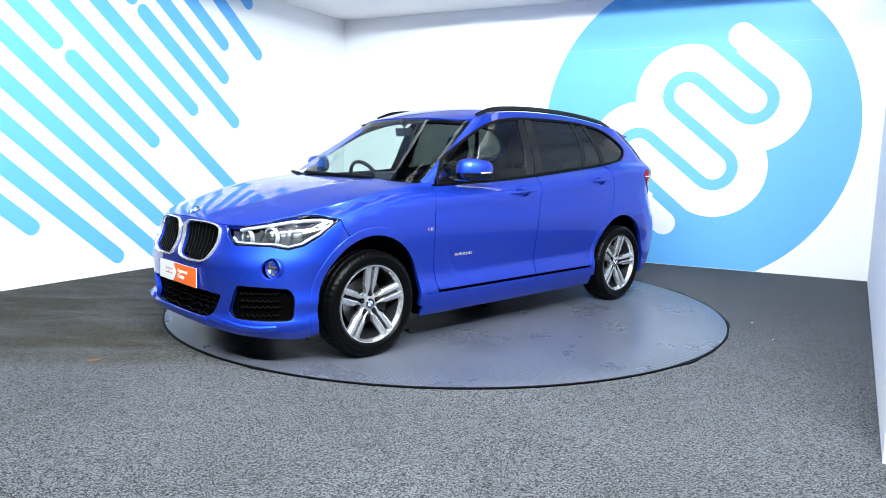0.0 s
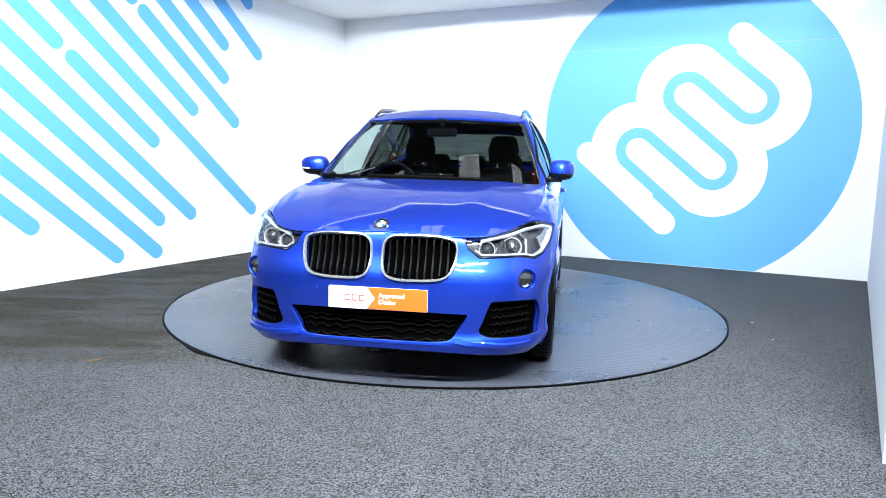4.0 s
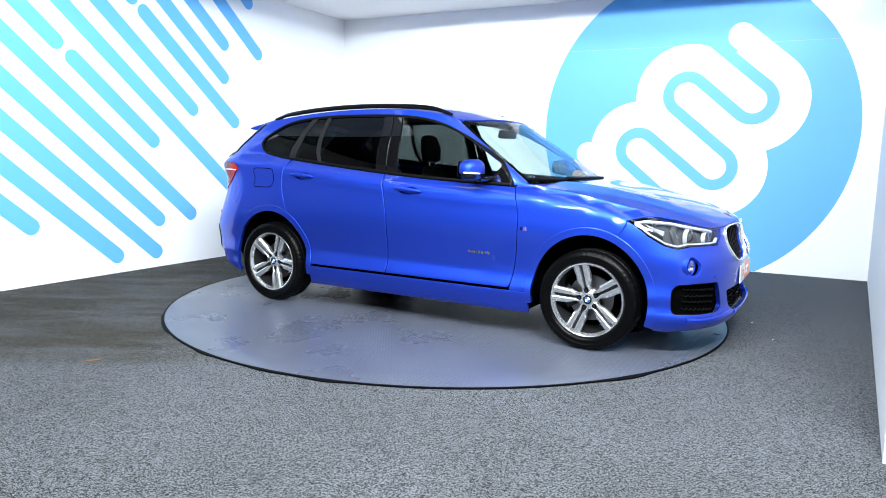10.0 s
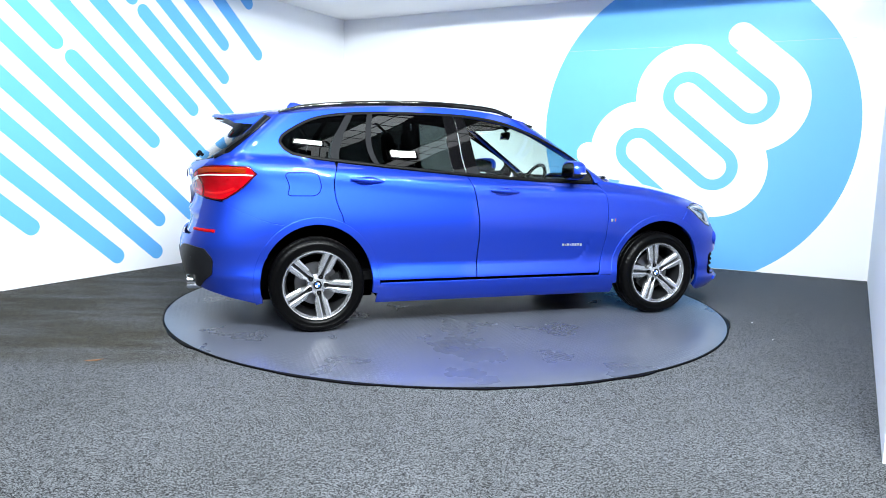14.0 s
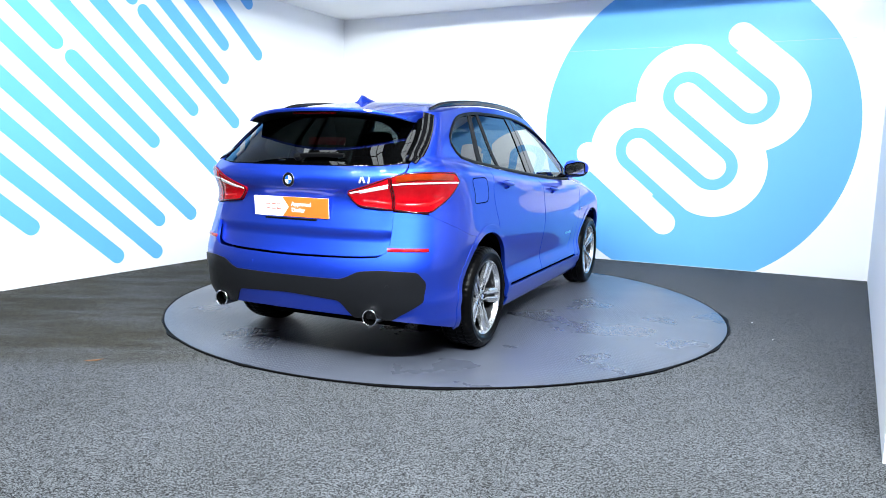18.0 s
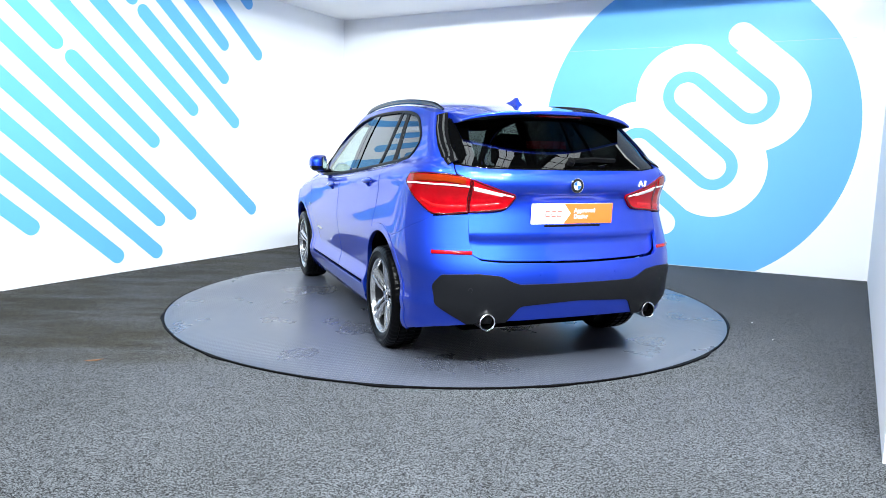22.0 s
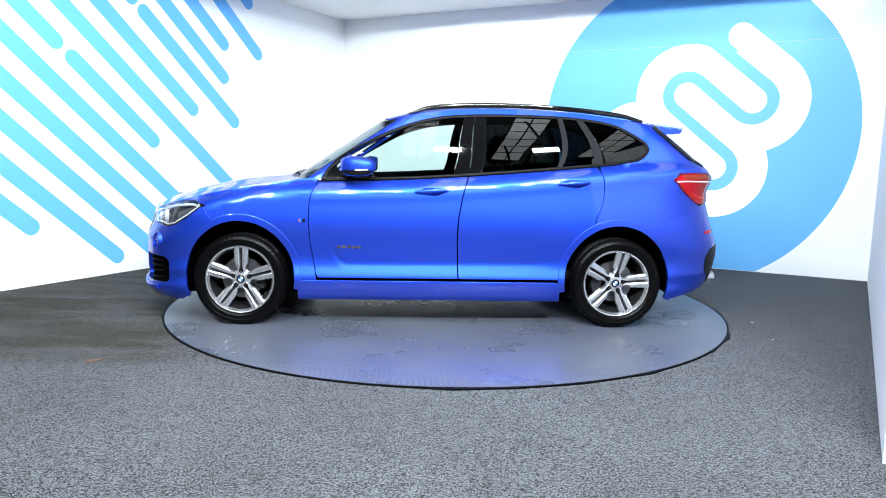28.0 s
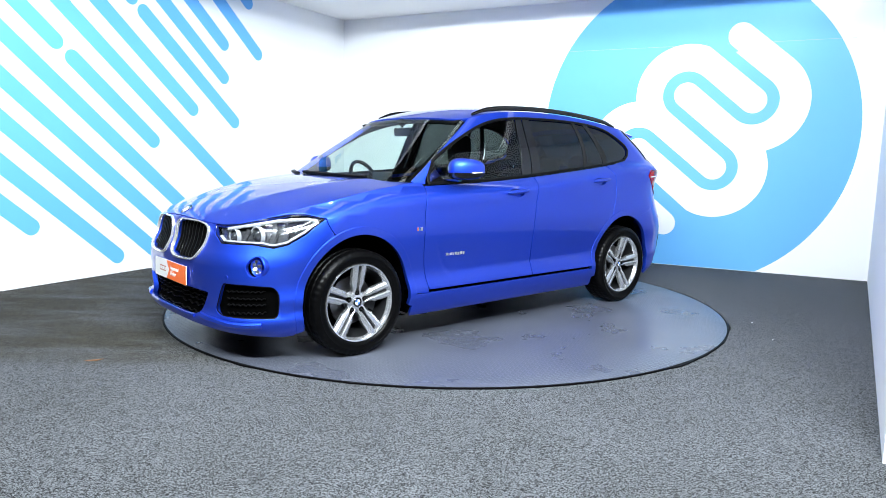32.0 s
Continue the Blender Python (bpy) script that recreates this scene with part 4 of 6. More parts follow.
def headlights():
    for s in (1, -1):
        turn = (lambda lp: lp) if s > 0 else flipped
        crest = [(metric(q), float(hood_edge(q)) - 0.004) for q in lin(float(q_of_x(1.82, 0.85)), q_of_y(0.446, 0.785), 9)]
        raw = [P(1.577, 0.845), (*P(1.655, 0.867), 0.02), P(1.72, 0.865), P(1.785, 0.853), *crest[:-1], (*crest[-1], 0.006), (*N(0.455, 0.748), 0.02), (*N(0.520, 0.698), 0.02), N(0.712, 0.702), (*P(1.855, 0.686), 0.02), P(1.787, 0.705), P(1.688, 0.763)]
        loop = turn(fillet(raw, 0.008))
        lamp = panel("headlight", loop, BODY, LAMP_BACK, car, "clear headlight with twin ringed projectors", lift=-0.050, thick=0.003)
        panel("lens", loop, BODY, LENS, lamp, "clear plastic lens", thick=0.002, grid=0.05, lift=-0.001).visible_shadow = False
        part("surround", ribbon_on(dense(loop, 0.015), BODY, 0.006, 0.002, lift=-0.004), GLOSS_BLACK, lamp)
        brow = [turn([p])[0] for p in (P(1.61, 0.840), P(1.66, 0.852), P(1.72, 0.850), P(1.80, 0.842), P(1.90, 0.818), N(0.57, 0.797), N(0.525, 0.783))]
        part("daytime_strip", ribbon_on(brow, BODY, 0.019, 0.010, False, -0.020), BRIGHT_STRIP, lamp, "bright upper light strip")
        low = [turn([p])[0] for p in (P(1.615, 0.828), P(1.695, 0.772), P(1.79, 0.716), P(1.855, 0.700), P(1.90, 0.712), N(0.60, 0.713), N(0.530, 0.714), N(0.497, 0.738))]
        part("lower_strip", ribbon_on(low, BODY, 0.015, 0.012, False, -0.016), BRIGHT_STRIP, lamp, "silver lower edge")
        for (y, z, r) in ((0.700, 0.764, 0.052), (0.570, 0.750, 0.043)):
            c, n = skin_points([N(s * y, z)], BODY, -0.055)
            m = Matrix.Translation(Vector(c[0])) @ Vector((1, n[0][1] * 0.3, 0)).to_track_quat("Z", "Y").to_matrix().to_4x4()
            proj = part("projector", lathe([(r * 0.62, -0.01), (r * 0.70, 0.012), (r * 0.60, 0.018), (r * 0.4, 0.030), (0.0001, 0.036)], 28, m=m), LAMP_BACK, lamp, "grey round projector")
            part("light_ring", lathe([(r * 0.86, 0.0), (r * 0.88, 0.024), (r, 0.026), (r * 1.02, 0.0)], 32, m=m), STRIP, proj, "pale ring")
            part("projector_lens", lathe([(r * 0.58, 0.020), (r * 0.42, 0.036), (0.0001, 0.046)], 24, m=m), LENS, proj)
        back = [turn([p])[0] for p in (P(1.64, 0.822), P(1.68, 0.800), P(1.73, 0.780), P(1.78, 0.765))]
        part("indicator", ribbon_on(back, BODY, 0.060, 0.01, False, -0.030), CHROME, lamp, "silver indicator reflector")
        mid = [turn([p])[0] for p in (N(0.628, 0.716), N(0.634, 0.755), N(0.640, 0.792))]
        part("divider", ribbon_on(mid, BODY, 0.030, 0.016, False, -0.046), LAMP_BACK, lamp, "grey rib between the projectors")
        side_rib = [turn([p])[0] for p in (P(1.865, 0.710), P(1.845, 0.76), P(1.83, 0.80), P(1.825, 0.835))]
        part("outer_rib", ribbon_on(side_rib, BODY, 0.040, 0.014, False, -0.040), LAMP_BACK, lamp, "grey ribbed reflector beside the projector")


def hood():
    qe = float(q_of_x(0.93, 1.03))
    edge_q = lin(0.0, qe, 46)
    side = [skin_at(q, float(hood_edge(q)) - 0.001) for q in edge_q]
    rear = [skin_at(q, 1.042, "glass") + np.array([0.035, 0, 0]) for q in lin(0.86, 0.0, 16)]
    half = [(float(p[0]) - 0.003, float(p[1]) - 0.005 if i else 0.0) for i, p in enumerate(side)] + [(float(p[0]), float(p[1])) for p in rear]
    loop = half[:-1] + [half[-1]] + [(x, -y) for x, y in reversed(half[1:-1])]
    ob = panel("bonnet", loop, HOOD_C, PAINT, car, "creased blue bonnet", grid=0.022, thick=0.03)
    cowl = [(float(p[0]) + 0.03, float(p[1])) for p in [skin_at(q, 1.030, "glass") for q in lin(-0.88, 0.88, 30)]]
    shape = cowl + [(x - 0.13, y) for x, y in reversed(cowl)]
    panel("scuttle", shape, top_chart(lambda x, y: hood_z(x, y) - 0.030), BLACK_TRIM, car, "black plastic scuttle below the windscreen", thick=0.02)
    return ob


# door shut lines
seam = [(0.795, 0.330), (0.812, 0.42), (0.838, 0.58), (0.848, 0.72), (0.840, 0.88), (0.818, 0.965), (0.790, 1.015)]
bseam = [(-0.194, 0.345), (-0.187, 0.55), (-0.186, 0.72), (-0.203, 0.85), (-0.228, 0.97), (-0.255, 1.06)]
cseam = [(-1.196, 1.140), (-1.222, 1.050), (-1.220, 0.93), (-1.190, 0.83), (-1.150, 0.760)]


def eased(pts):
    f = smooth_curve(*[(z, x) for x, z in pts])
    return [(float(f(z)), z) for z in lin(pts[0][1], pts[-1][1], 16)]


FRONT_SEAM, MID_SEAM, REAR_SEAM = eased(seam), eased(bseam), eased(cseam)


def bowl(hx, hz):
    """Outline of the hollow behind a door handle."""
    return [P(hx + 0.078 * math.cos(a), hz - 0.006 + 0.031 * math.sin(a) + 0.005 * math.cos(a)) for a in lin(0, 2 * math.pi * 27 / 28, 28)]


def fender_and_doors():
    seam, bseam, cseam = FRONT_SEAM, MID_SEAM, REAR_SEAM
    for s in (1, -1):
        turn = (lambda lp: lp) if s > 0 else flipped
        # wing
        top = [(metric(q), float(hood_edge(q)) - 0.002) for q in lin(float(q_of_x(0.83, 1.03)), float(q_of_x(1.80, 0.857)), 32)]
        loop = side_loop([(x + 0.0105, z) for x, z in seam]) + top + [P(1.785, 0.862), P(1.72, 0.873), P(1.655, 0.873), P(1.560, 0.847), P(1.530, 0.772)] + side_loop(arch(AX, 66, 180, FLARE_X, FLARE_Z, 34)) + [P(0.86, 0.333)]
        wing = panel("wing", turn(loop), BODY, PAINT, car, "blue front wing")
        # front door
        low = [P(x, 0.350) for x in lin(-0.19, 0.79, 12)]
        up = [P(x, float(belt(x)) - 0.006) for x in lin(0.775, -0.255, 22)]
        loop = low + side_loop(seam[1:]) + up + side_loop(list(reversed([(x + GAP, z) for x, z in bseam]))[:-1])
        front = panel("door", turn(loop), BODY, PAINT, car, "blue front door with body-coloured handle", holes=[turn(bowl(0.0, 0.966))], grid=0.020)
        panel("door_lining", turn(loop), BODY, CABIN, front, "charcoal door lining", lift=-0.06, thick=0.004, grid=0.12, edge=0.05)
        # rear door
        low = [P(x, 0.350) for x in lin(-0.905, -0.202, 10)]
        up = [P(x, float(belt(x)) - 0.006) for x in lin(-0.265, -1.18, 22)]
        wrap = side_loop([p for p in arch(-AX, 65, 2, FLARE_X + GAP, FLARE_Z + GAP, 18)])
        loop = low + side_loop([(x - GAP, z) for x, z in bseam[1:]]) + up + side_loop([(x + 0.0105, z) for x, z in cseam if z > 0.79]) + wrap
        rear = panel("door", turn(loop), BODY, PAINT, car, "blue rear door with body-coloured handle", holes=[turn(bowl(-1.0, 1.036))], grid=0.020)
        panel("door_lining", turn(loop), BODY, CABIN, rear, "charcoal door lining", lift=-0.06, thick=0.004, grid=0.12, edge=0.05)
        for door, hx, hz in ((front, 0.0, 0.966), (rear, -1.0, 1.036)):
            panel("handle_bowl", turn(bowl(hx, hz)), BODY, PAINT, door, "shadowed bowl behind the handle", lift=-0.022, thick=0.002, grid=0.03, edge=0.012)
            c, n = skin_points([(s * P(hx, hz)[0], hz)], BODY)
            tilt = Matrix.Translation(Vector(c[0])) @ pose(0, 0, 0, 0, 4, 0)
            bm = bmesh.new()
            bmesh.ops.create_uvsphere(bm, u_segments=24, v_segments=12, radius=1)
            bmesh.ops.transform(bm, matrix=tilt @ Matrix.Translation((0, s * 0.016, 0.002)) @ Matrix.Diagonal((0.118, 0.018, 0.0165, 1)), verts=bm.verts)
            part("handle", bm, PAINT, door, "blue pull handle")
        # sill
        loop = [P(x, 0.185) for x in lin(-0.93, 0.93, 20)] + [P(0.925, 0.26), P(0.915, 0.322)] + [P(x, 0.325) for x in lin(0.90, -0.90, 20)] + [P(-0.915, 0.30)]
        panel("sill", turn(loop), BODY, PAINT, car, "blue sill below the doors", lift=0.004)
        # arch lips
        for cx in (AX, -AX):
            span = (-19, 190) if cx > 0 else (-10, 197)
            outer = arch(cx, *span, FLARE_X, FLARE_Z, 44)
            inner = arch(cx, span[1], span[0], OPEN_X, OPEN_Z, 44)
            panel("arch_lip", turn(side_loop(outer + inner)), BODY, PAINT, car, "blue wheel arch lip", lift=0.005, thick=0.03, grid=0.05, roll=0.004)
        # badges on the flank
        badge = new("model_badge")
        badge.parent = car
        tagged(badge, "small chrome lettering on the door")
        for i, (w, dx) in enumerate(((0.020, -0.078), (0.008, -0.060), (0.022, -0.040), (0.008, -0.020), (0.018, 0.0), (0.018, 0.024), (0.018, 0.048), (0.016, 0.07))):
            x = 0.57 - dx if s > 0 else 0.57 + dx
            y = float(skin_y(x, 0.565))
            part("bar", box(x, s * (y + 0.001), 0.565 if i % 2 else 0.567, w, 0.003, 0.020 if i > 3 else 0.017), CHROME, badge)
        y = float(skin_y(0.898, 0.75))
        mb = part("wing_badge", box(0.885, s * (y + 0.001), 0.75, 0.018, 0.003, 0.022), CHROME, car, "small chrome badge with coloured bars")
        for i, mt in enumerate((BADGE_BLUE, PRINT_RED)):
            part("colour_bar", box(0.902 + i * 0.012, s * (y + 0.001), 0.75, 0.009, 0.003, 0.022), mt, mb)


def body_sides():
    for s in (1, -1):
        turn = (lambda lp: lp) if s > 0 else flipped
        g = "glass"
        inner = side_loop([(0.78, 1.030)] + [(0.735, 1.105)] + [(x, float(dlo_top(x)) + 0.006) for x in lin(0.66, -1.48, 46)] + [(-1.553, 1.328), (-1.574, 1.285), (-1.545, 1.232), (-1.49, 1.196), (-1.40, 1.180)]
                          + [(-1.30, float(belt(-1.3)) - 0.004), (-1.206, float(belt(-1.2)) - 0.004)], g)
        cseam = [p for p in REAR_SEAM if 0.79 < p[1] < 1.12]
        lower = side_loop(cseam + arch(-AX, 66, 118, FLARE_X, FLARE_Z, 16), g)
        lower += side_loop([(-1.60, 0.748), (-1.76, 0.802), (-1.90, 0.862)], g) + [P(-1.94, 0.888, g)]
        lower += side_loop([(-1.822, 0.964), (-1.714, 1.070), (-1.760, 1.121), (-1.90, 1.126)], g) + [T(0.715, 1.124, g), T(0.675, 1.116, g)]
        back = [T(0.672, 1.165, g), T(0.668, 1.20, g), T(0.664, 1.25, g), T(0.650, 1.30, g), T(0.632, 1.36, g), T(0.612, 1.41, g)]
        q0 = float(q_of_x(-1.66, 1.45, g))
        roof = [(metric(q), float(roof_edge(q)) - 0.001) for q in lin(q0, 0.815, 60)]
        pillar = [(metric(0.815), float(z)) for z in lin(float(roof_edge(0.815)) - 0.02, 1.045, 14)]
        loop = inner + lower + back + roof + pillar
        frame = panel("body_side", turn(loop), SHELL, PAINT, car, "blue pillars, roof rail panel and rear quarter", thick=0.03)
        panel("pillar_lining", turn(loop), SHELL, CABIN, frame, "charcoal pillar lining", lift=-0.034, thick=0.004, grid=0.09, edge=0.03)
        # window trim and panes
        trim = side_loop(DLO, g)
        part("window_trim", ribbon_on(dense(turn(trim), 0.03), SHELL, 0.020, 0.005, lift=0.001), BLACK_TRIM, frame, "black window surround")

        def pillar(tf, lf, tr, lr, mat, lift, nm):
            pts = [(x, float(dlo_low(x))) for x in lin(lf, lr, 5)] + [(x, float(dlo_top(x))) for x in lin(tr, tf, 5)]
            panel(nm, turn(side_loop(pts, g)), SHELL, mat, frame, grid=0.08, edge=0.05, thick=0.012, lift=lift)

        pillar(-0.245, -0.150, -0.310, -0.245, GLOSS_BLACK, 0.0, "centre_pillar")
        pillar(-0.322, -0.257, -0.395, -0.345, GLOSS_BLACK, 0.0, "centre_pillar")
        pillar(-0.915, -0.888, -0.948, -0.922, DIVIDER, 0.0, "window_divider")
        pillar(-1.052, -1.172, -1.098, -1.224, DIVIDER, 0.0, "rear_pillar")
        seal = [P(x, float(dlo_low(x)) - 0.008, g) for x in lin(0.73, -1.28, 40)]
        part("belt_seal", ribbon_on(turn(seal), SHELL, 0.05, 0.004, False, -0.022), CABIN, frame, "black inner window seal")
        # triangle at the mirror
        tri = side_loop([(0.76, 1.04), (0.61, float(dlo_low(0.61))), (0.650, float(dlo_top(0.65)) - 0.002), (0.728, 1.102)], g)
        panel("mirror_corner", turn(tri), SHELL, GLOSS_BLACK, frame, grid=0.08, thick=0.006, lift=0.001)
        cuts = ((0.655, 0.66, -0.26, -0.19, GLASS, "front_window", "clear front side window"), (-0.39, -0.335, -0.915, -0.89, PRIVACY, "rear_window", "dark rear side window"),
                (-0.945, -0.92, -1.055, -1.18, PRIVACY, "fixed_window", "dark fixed side window"))
        for tf, lf, tr, lr, mat, nm, lab in cuts:
            pts = [(x, float(dlo_low(x))) for x in lin(lf, lr, 18)] + [(x, float(dlo_top(x))) for x in lin(tr, tf, 18)]
            panel(nm, turn(side_loop(pts, g)), SHELL, mat, frame, lab, grid=0.08, thick=0.0035, lift=-0.006).visible_shadow = False
        pts = [(x, z) for x, z in DLO if x < -1.20 and z < 1.30] + [(x, z) for x, z in DLO if x < -1.09 and z >= 1.30]
        panel("quarter_window", turn(side_loop(pts, g)), SHELL, PRIVACY, frame, "dark rear quarter window", grid=0.08, thick=0.0035, lift=-0.006).visible_shadow = False
        # fuel flap outline on the right quarter
        if s < 0:
            loop = side_loop([(-1.325, 1.082), (-1.545, 1.082), (-1.548, 0.93), (-1.335, 0.93)])
            loop = flipped(fillet(loop, 0.04))
            part("fuel_flap_gap", ribbon_on(dense(loop, 0.02), BODY, 0.006, 0.0008), WELL, frame)


def roof_and_glass():
    qr = float(q_of_x(-1.62, 1.46, "glass"))
    edge_q = lin(0.0, qr, 60)
    side = [skin_at(q, float(roof_edge(q)), "glass") for q in edge_q]
    half = [(float(p[0]), float(p[1])) for p in side]
    loop = half + [(half[-1][0] - 0.05, y) for y in lin(half[-1][1] * 0.9, -half[-1][1] * 0.9, 9)] + [(x, -y) for x, y in reversed(half[1:])]
    roof = panel("roof", loop, ROOF_C, PAINT, car, "blue roof panel", grid=0.07, thick=0.03)
    panel("headlining", [(x * 0.999, y * 0.985) for x, y in loop], ROOF_C, CABIN, roof, "charcoal headlining", grid=0.12, lift=-0.036, thick=0.004)
    # windscreen
    qs = lin(-0.80, 0.80, 34)
    loop = [(metric(q), float(roof_edge(q)) - 0.010) for q in qs] + [(metric(q), 1.036) for q in reversed(qs)]
    screen = panel("windscreen", loop, SHELL, GLASS, car, "clear windscreen with a black band", grid=0.07, thick=0.005, lift=-0.004)
    screen.visible_shadow = False
    band = dense(fillet([(metric(-0.775), 1.045), (metric(-0.775), float(roof_edge(0.775)) - 0.02), (metric(-0.4), float(roof_edge(0.4)) - 0.018), (0.0, float(roof_edge(0)) - 0.018),
                         (metric(0.4), float(roof_edge(0.4)) - 0.018), (metric(0.775), float(roof_edge(0.775)) - 0.02), (metric(0.775), 1.045), (0.0, 1.05)], 0.0), 0.05)
    part("black_band", ribbon_on(band, SHELL, 0.034, 0.001, True, -0.010), GLOSS_BLACK, screen)
    # rear screen and tailgate
    half = [(0.0, 1.152), T(0.5, 1.156, "glass"), T(0.60, 1.166, "glass"), (*T(0.655, 1.185, "glass"), 0.03), T(0.655, 1.25, "glass"), T(0.640, 1.30, "glass"), T(0.620, 1.36, "glass"), (*T(0.590, 1.42, "glass"), 0.03),
            T(0.50, 1.452, "glass"), T(0.25, 1.470, "glass"), (0.0, 1.474)]
    h2 = tail_u(half[1:-1])
    glass_loop = fillet([(0.0, 1.152)] + h2 + [(0.0, 1.474)] + [(-p[0], *p[1:]) for p in reversed(h2)])
    half = [T(0.5, 1.146), T(0.60, 1.156), T(0.664, 1.165), T(0.664, 1.120), T(0.598, 1.092), (*T(0.345, 1.004), 0.02), (*T(0.405, 0.922), 0.02), T(0.602, 0.904), T(0.612, 0.74), (*T(0.600, 0.690), 0.03), (*T(0.56, 0.664), 0.03), T(0.47, 0.656), T(0.22, 0.650)]
    h2 = tail_u(half)
    gate_loop = fillet([(0.0, 1.143)] + h2 + [(0.0, 0.648)] + [(-p[0], *p[1:]) for p in reversed(h2)])
    gate = panel("tailgate", gate_loop, gate_chart, PAINT, car, "blue tailgate with dark glass")
    panel("gate_lining", gate_loop, TAIL, CABIN, gate, lift=-0.09, thick=0.004, grid=0.12, edge=0.05)
    pane = panel("rear_screen", glass_loop, TAILG, PRIVACY, gate, "dark rear screen", grid=0.07, thick=0.005, lift=-0.003)
    pane.visible_shadow = False
    part("screen_surround", ribbon_on(dense(glass_loop, 0.04), TAILG, 0.05, 0.001, True, -0.012), GLOSS_BLACK, pane)
    # spoiler
    bm = bmesh.new()
    ys = lin(-0.566, 0.566, 27)
    sections = []
    for y in ys:
        k = abs(y) / 0.6
        tip = -2.0 + 0.17 * k ** 2.2
        crown = 0.010 * k ** 2.2 + 0.030 * k ** 8
        row = []
        for x in lin(-1.60, tip, 9):
            f = (x + 1.60) / (tip + 1.60)
            row.append((x, y, float(roof_z(x, y)) + 0.0015 + f * (-crown)))
        zt = row[-1][2]
        th = 1 - 0.72 * min(k, 1) ** 6
        row += [(tip - 0.004, y, zt - 0.008 * th), (tip, y, zt - 0.020 * th), (tip + 0.06, y, zt - 0.026 * th), (-1.80, y, zt - 0.030 * th), (-1.66, y, zt - 0.034 * th)]
        sections.append([bm.verts.new(p) for p in row])
    for a, b in zip(sections, sections[1:]):
        for i in range(len(a)):
            j = (i + 1) % len(a)
            bm.faces.new((a[i], a[j], b[j], b[i]))
    bm.faces.new(sections[0])
    bm.faces.new(sections[-1][::-1])
    bmesh.ops.recalc_face_normals(bm, faces=bm.faces)
    spoiler = part("roof_spoiler", bm, PAINT, car, "blue roof spoiler over the rear screen", angle=40)
    under = bmesh.new()
    rows = []
    for y in ys:
        k = abs(y) / 0.6
        tip = -2.0 + 0.17 * k ** 2.2
        th = 1 - 0.72 * min(k, 1) ** 6
        zt = float(roof_z(tip, y)) + 0.0015 - 0.010 * k ** 2.2 - 0.030 * k ** 8
        rows.append([under.verts.new((x, y * 0.995, z)) for x, z in ((tip + 0.012, zt - 0.0235 * th), (-1.80, zt - 0.034 * th), (-1.655, zt - 0.038 * th), (-1.655, zt - 0.034 * th))])
    for a, b in zip(rows, rows[1:]):
        for i in range(3):
            under.faces.new((a[i], a[i + 1], b[i + 1], b[i]))
    part("spoiler_underside", under, BLACK_TRIM, spoiler, "black underside of the spoiler")
    part("brake_light", box(-1.945, 0, float(roof_mid(-1.945)) - 0.034, 0.05, 0.28, 0.010, 0.003), RED_LENS, spoiler, "narrow red high brake light")
    for s in (1, -1):
        # glossy cheek beside the rear screen
        pts = [T(s * y, z, "glass") for y, z in ((0.668, 1.175), (0.672, 1.22), (0.668, 1.27), (0.654, 1.32), (0.636, 1.37), (0.612, 1.42), (0.598, 1.452))]
        part("screen_cheek", ribbon_on(pts, SHELL, 0.070, 0.008, False, 0.002), GLOSS_BLACK, gate)
        pts = [T(s * y, z, "glass") for y, z in ((0.600, 1.175), (0.598, 1.22), (0.592, 1.27), (0.578, 1.32), (0.560, 1.37), (0.545, 1.41))]
        part("screen_edge", ribbon_on(pts, SHELL, 0.115, 0.001, False, -0.011), GLOSS_BLACK, pane, "black printed edge of the rear screen")
        # roof rail
        rail = []
        for x in lin(0.17, -1.56, 40):
            z = float(roof_z(x, 0.565))
            t = (0.17 - x) / 1.73
            rise = 0.018 * min(1, math.sin(math.pi * min(max(t, 0.0), 1)) * 4.0)
            rail.append((x, s * (0.572 - 0.02 * max(0, -x - 1.2)), z + 0.004 + rise))
        rb = tube(rail, [0.0065 + 0.004 * min(1, 8 * min(i, 39 - i) / 39) for i in range(40)], 12, flat=1.7)
        part("roof_rail", rb, GLOSS_BLACK, car, "gloss black roof rail")
    # aerial fin
    bm = bmesh.new()
    rows = []
    for x, h, w in ((-1.25, 0.0, 0.004), (-1.29, 0.014, 0.022), (-1.35, 0.040, 0.026), (-1.40, 0.068, 0.018), (-1.43, 0.072, 0.010), (-1.45, 0.040, 0.020), (-1.465, 0.0, 0.026)):
        z = float(roof_mid(x)) - 0.004
        h *= 0.68
        rows.append([bm.verts.new((x, y, z + hh)) for y, hh in ((-w * 1.5, 0), (-w * 0.8, h * 0.55), (-0.002, h), (0.002, h), (w * 0.8, h * 0.55), (w * 1.5, 0))])
    for a, b in zip(rows, rows[1:]):
        for i in range(5):
            bm.faces.new((a[i], a[i + 1], b[i + 1], b[i]))
    bm.faces.new(rows[0])
    bm.faces.new(rows[-1][::-1])
    bmesh.ops.recalc_face_normals(bm, faces=bm.faces)
    part("aerial_fin", bm, PAINT, car, "blue shark-fin aerial", angle=60)
    return gate


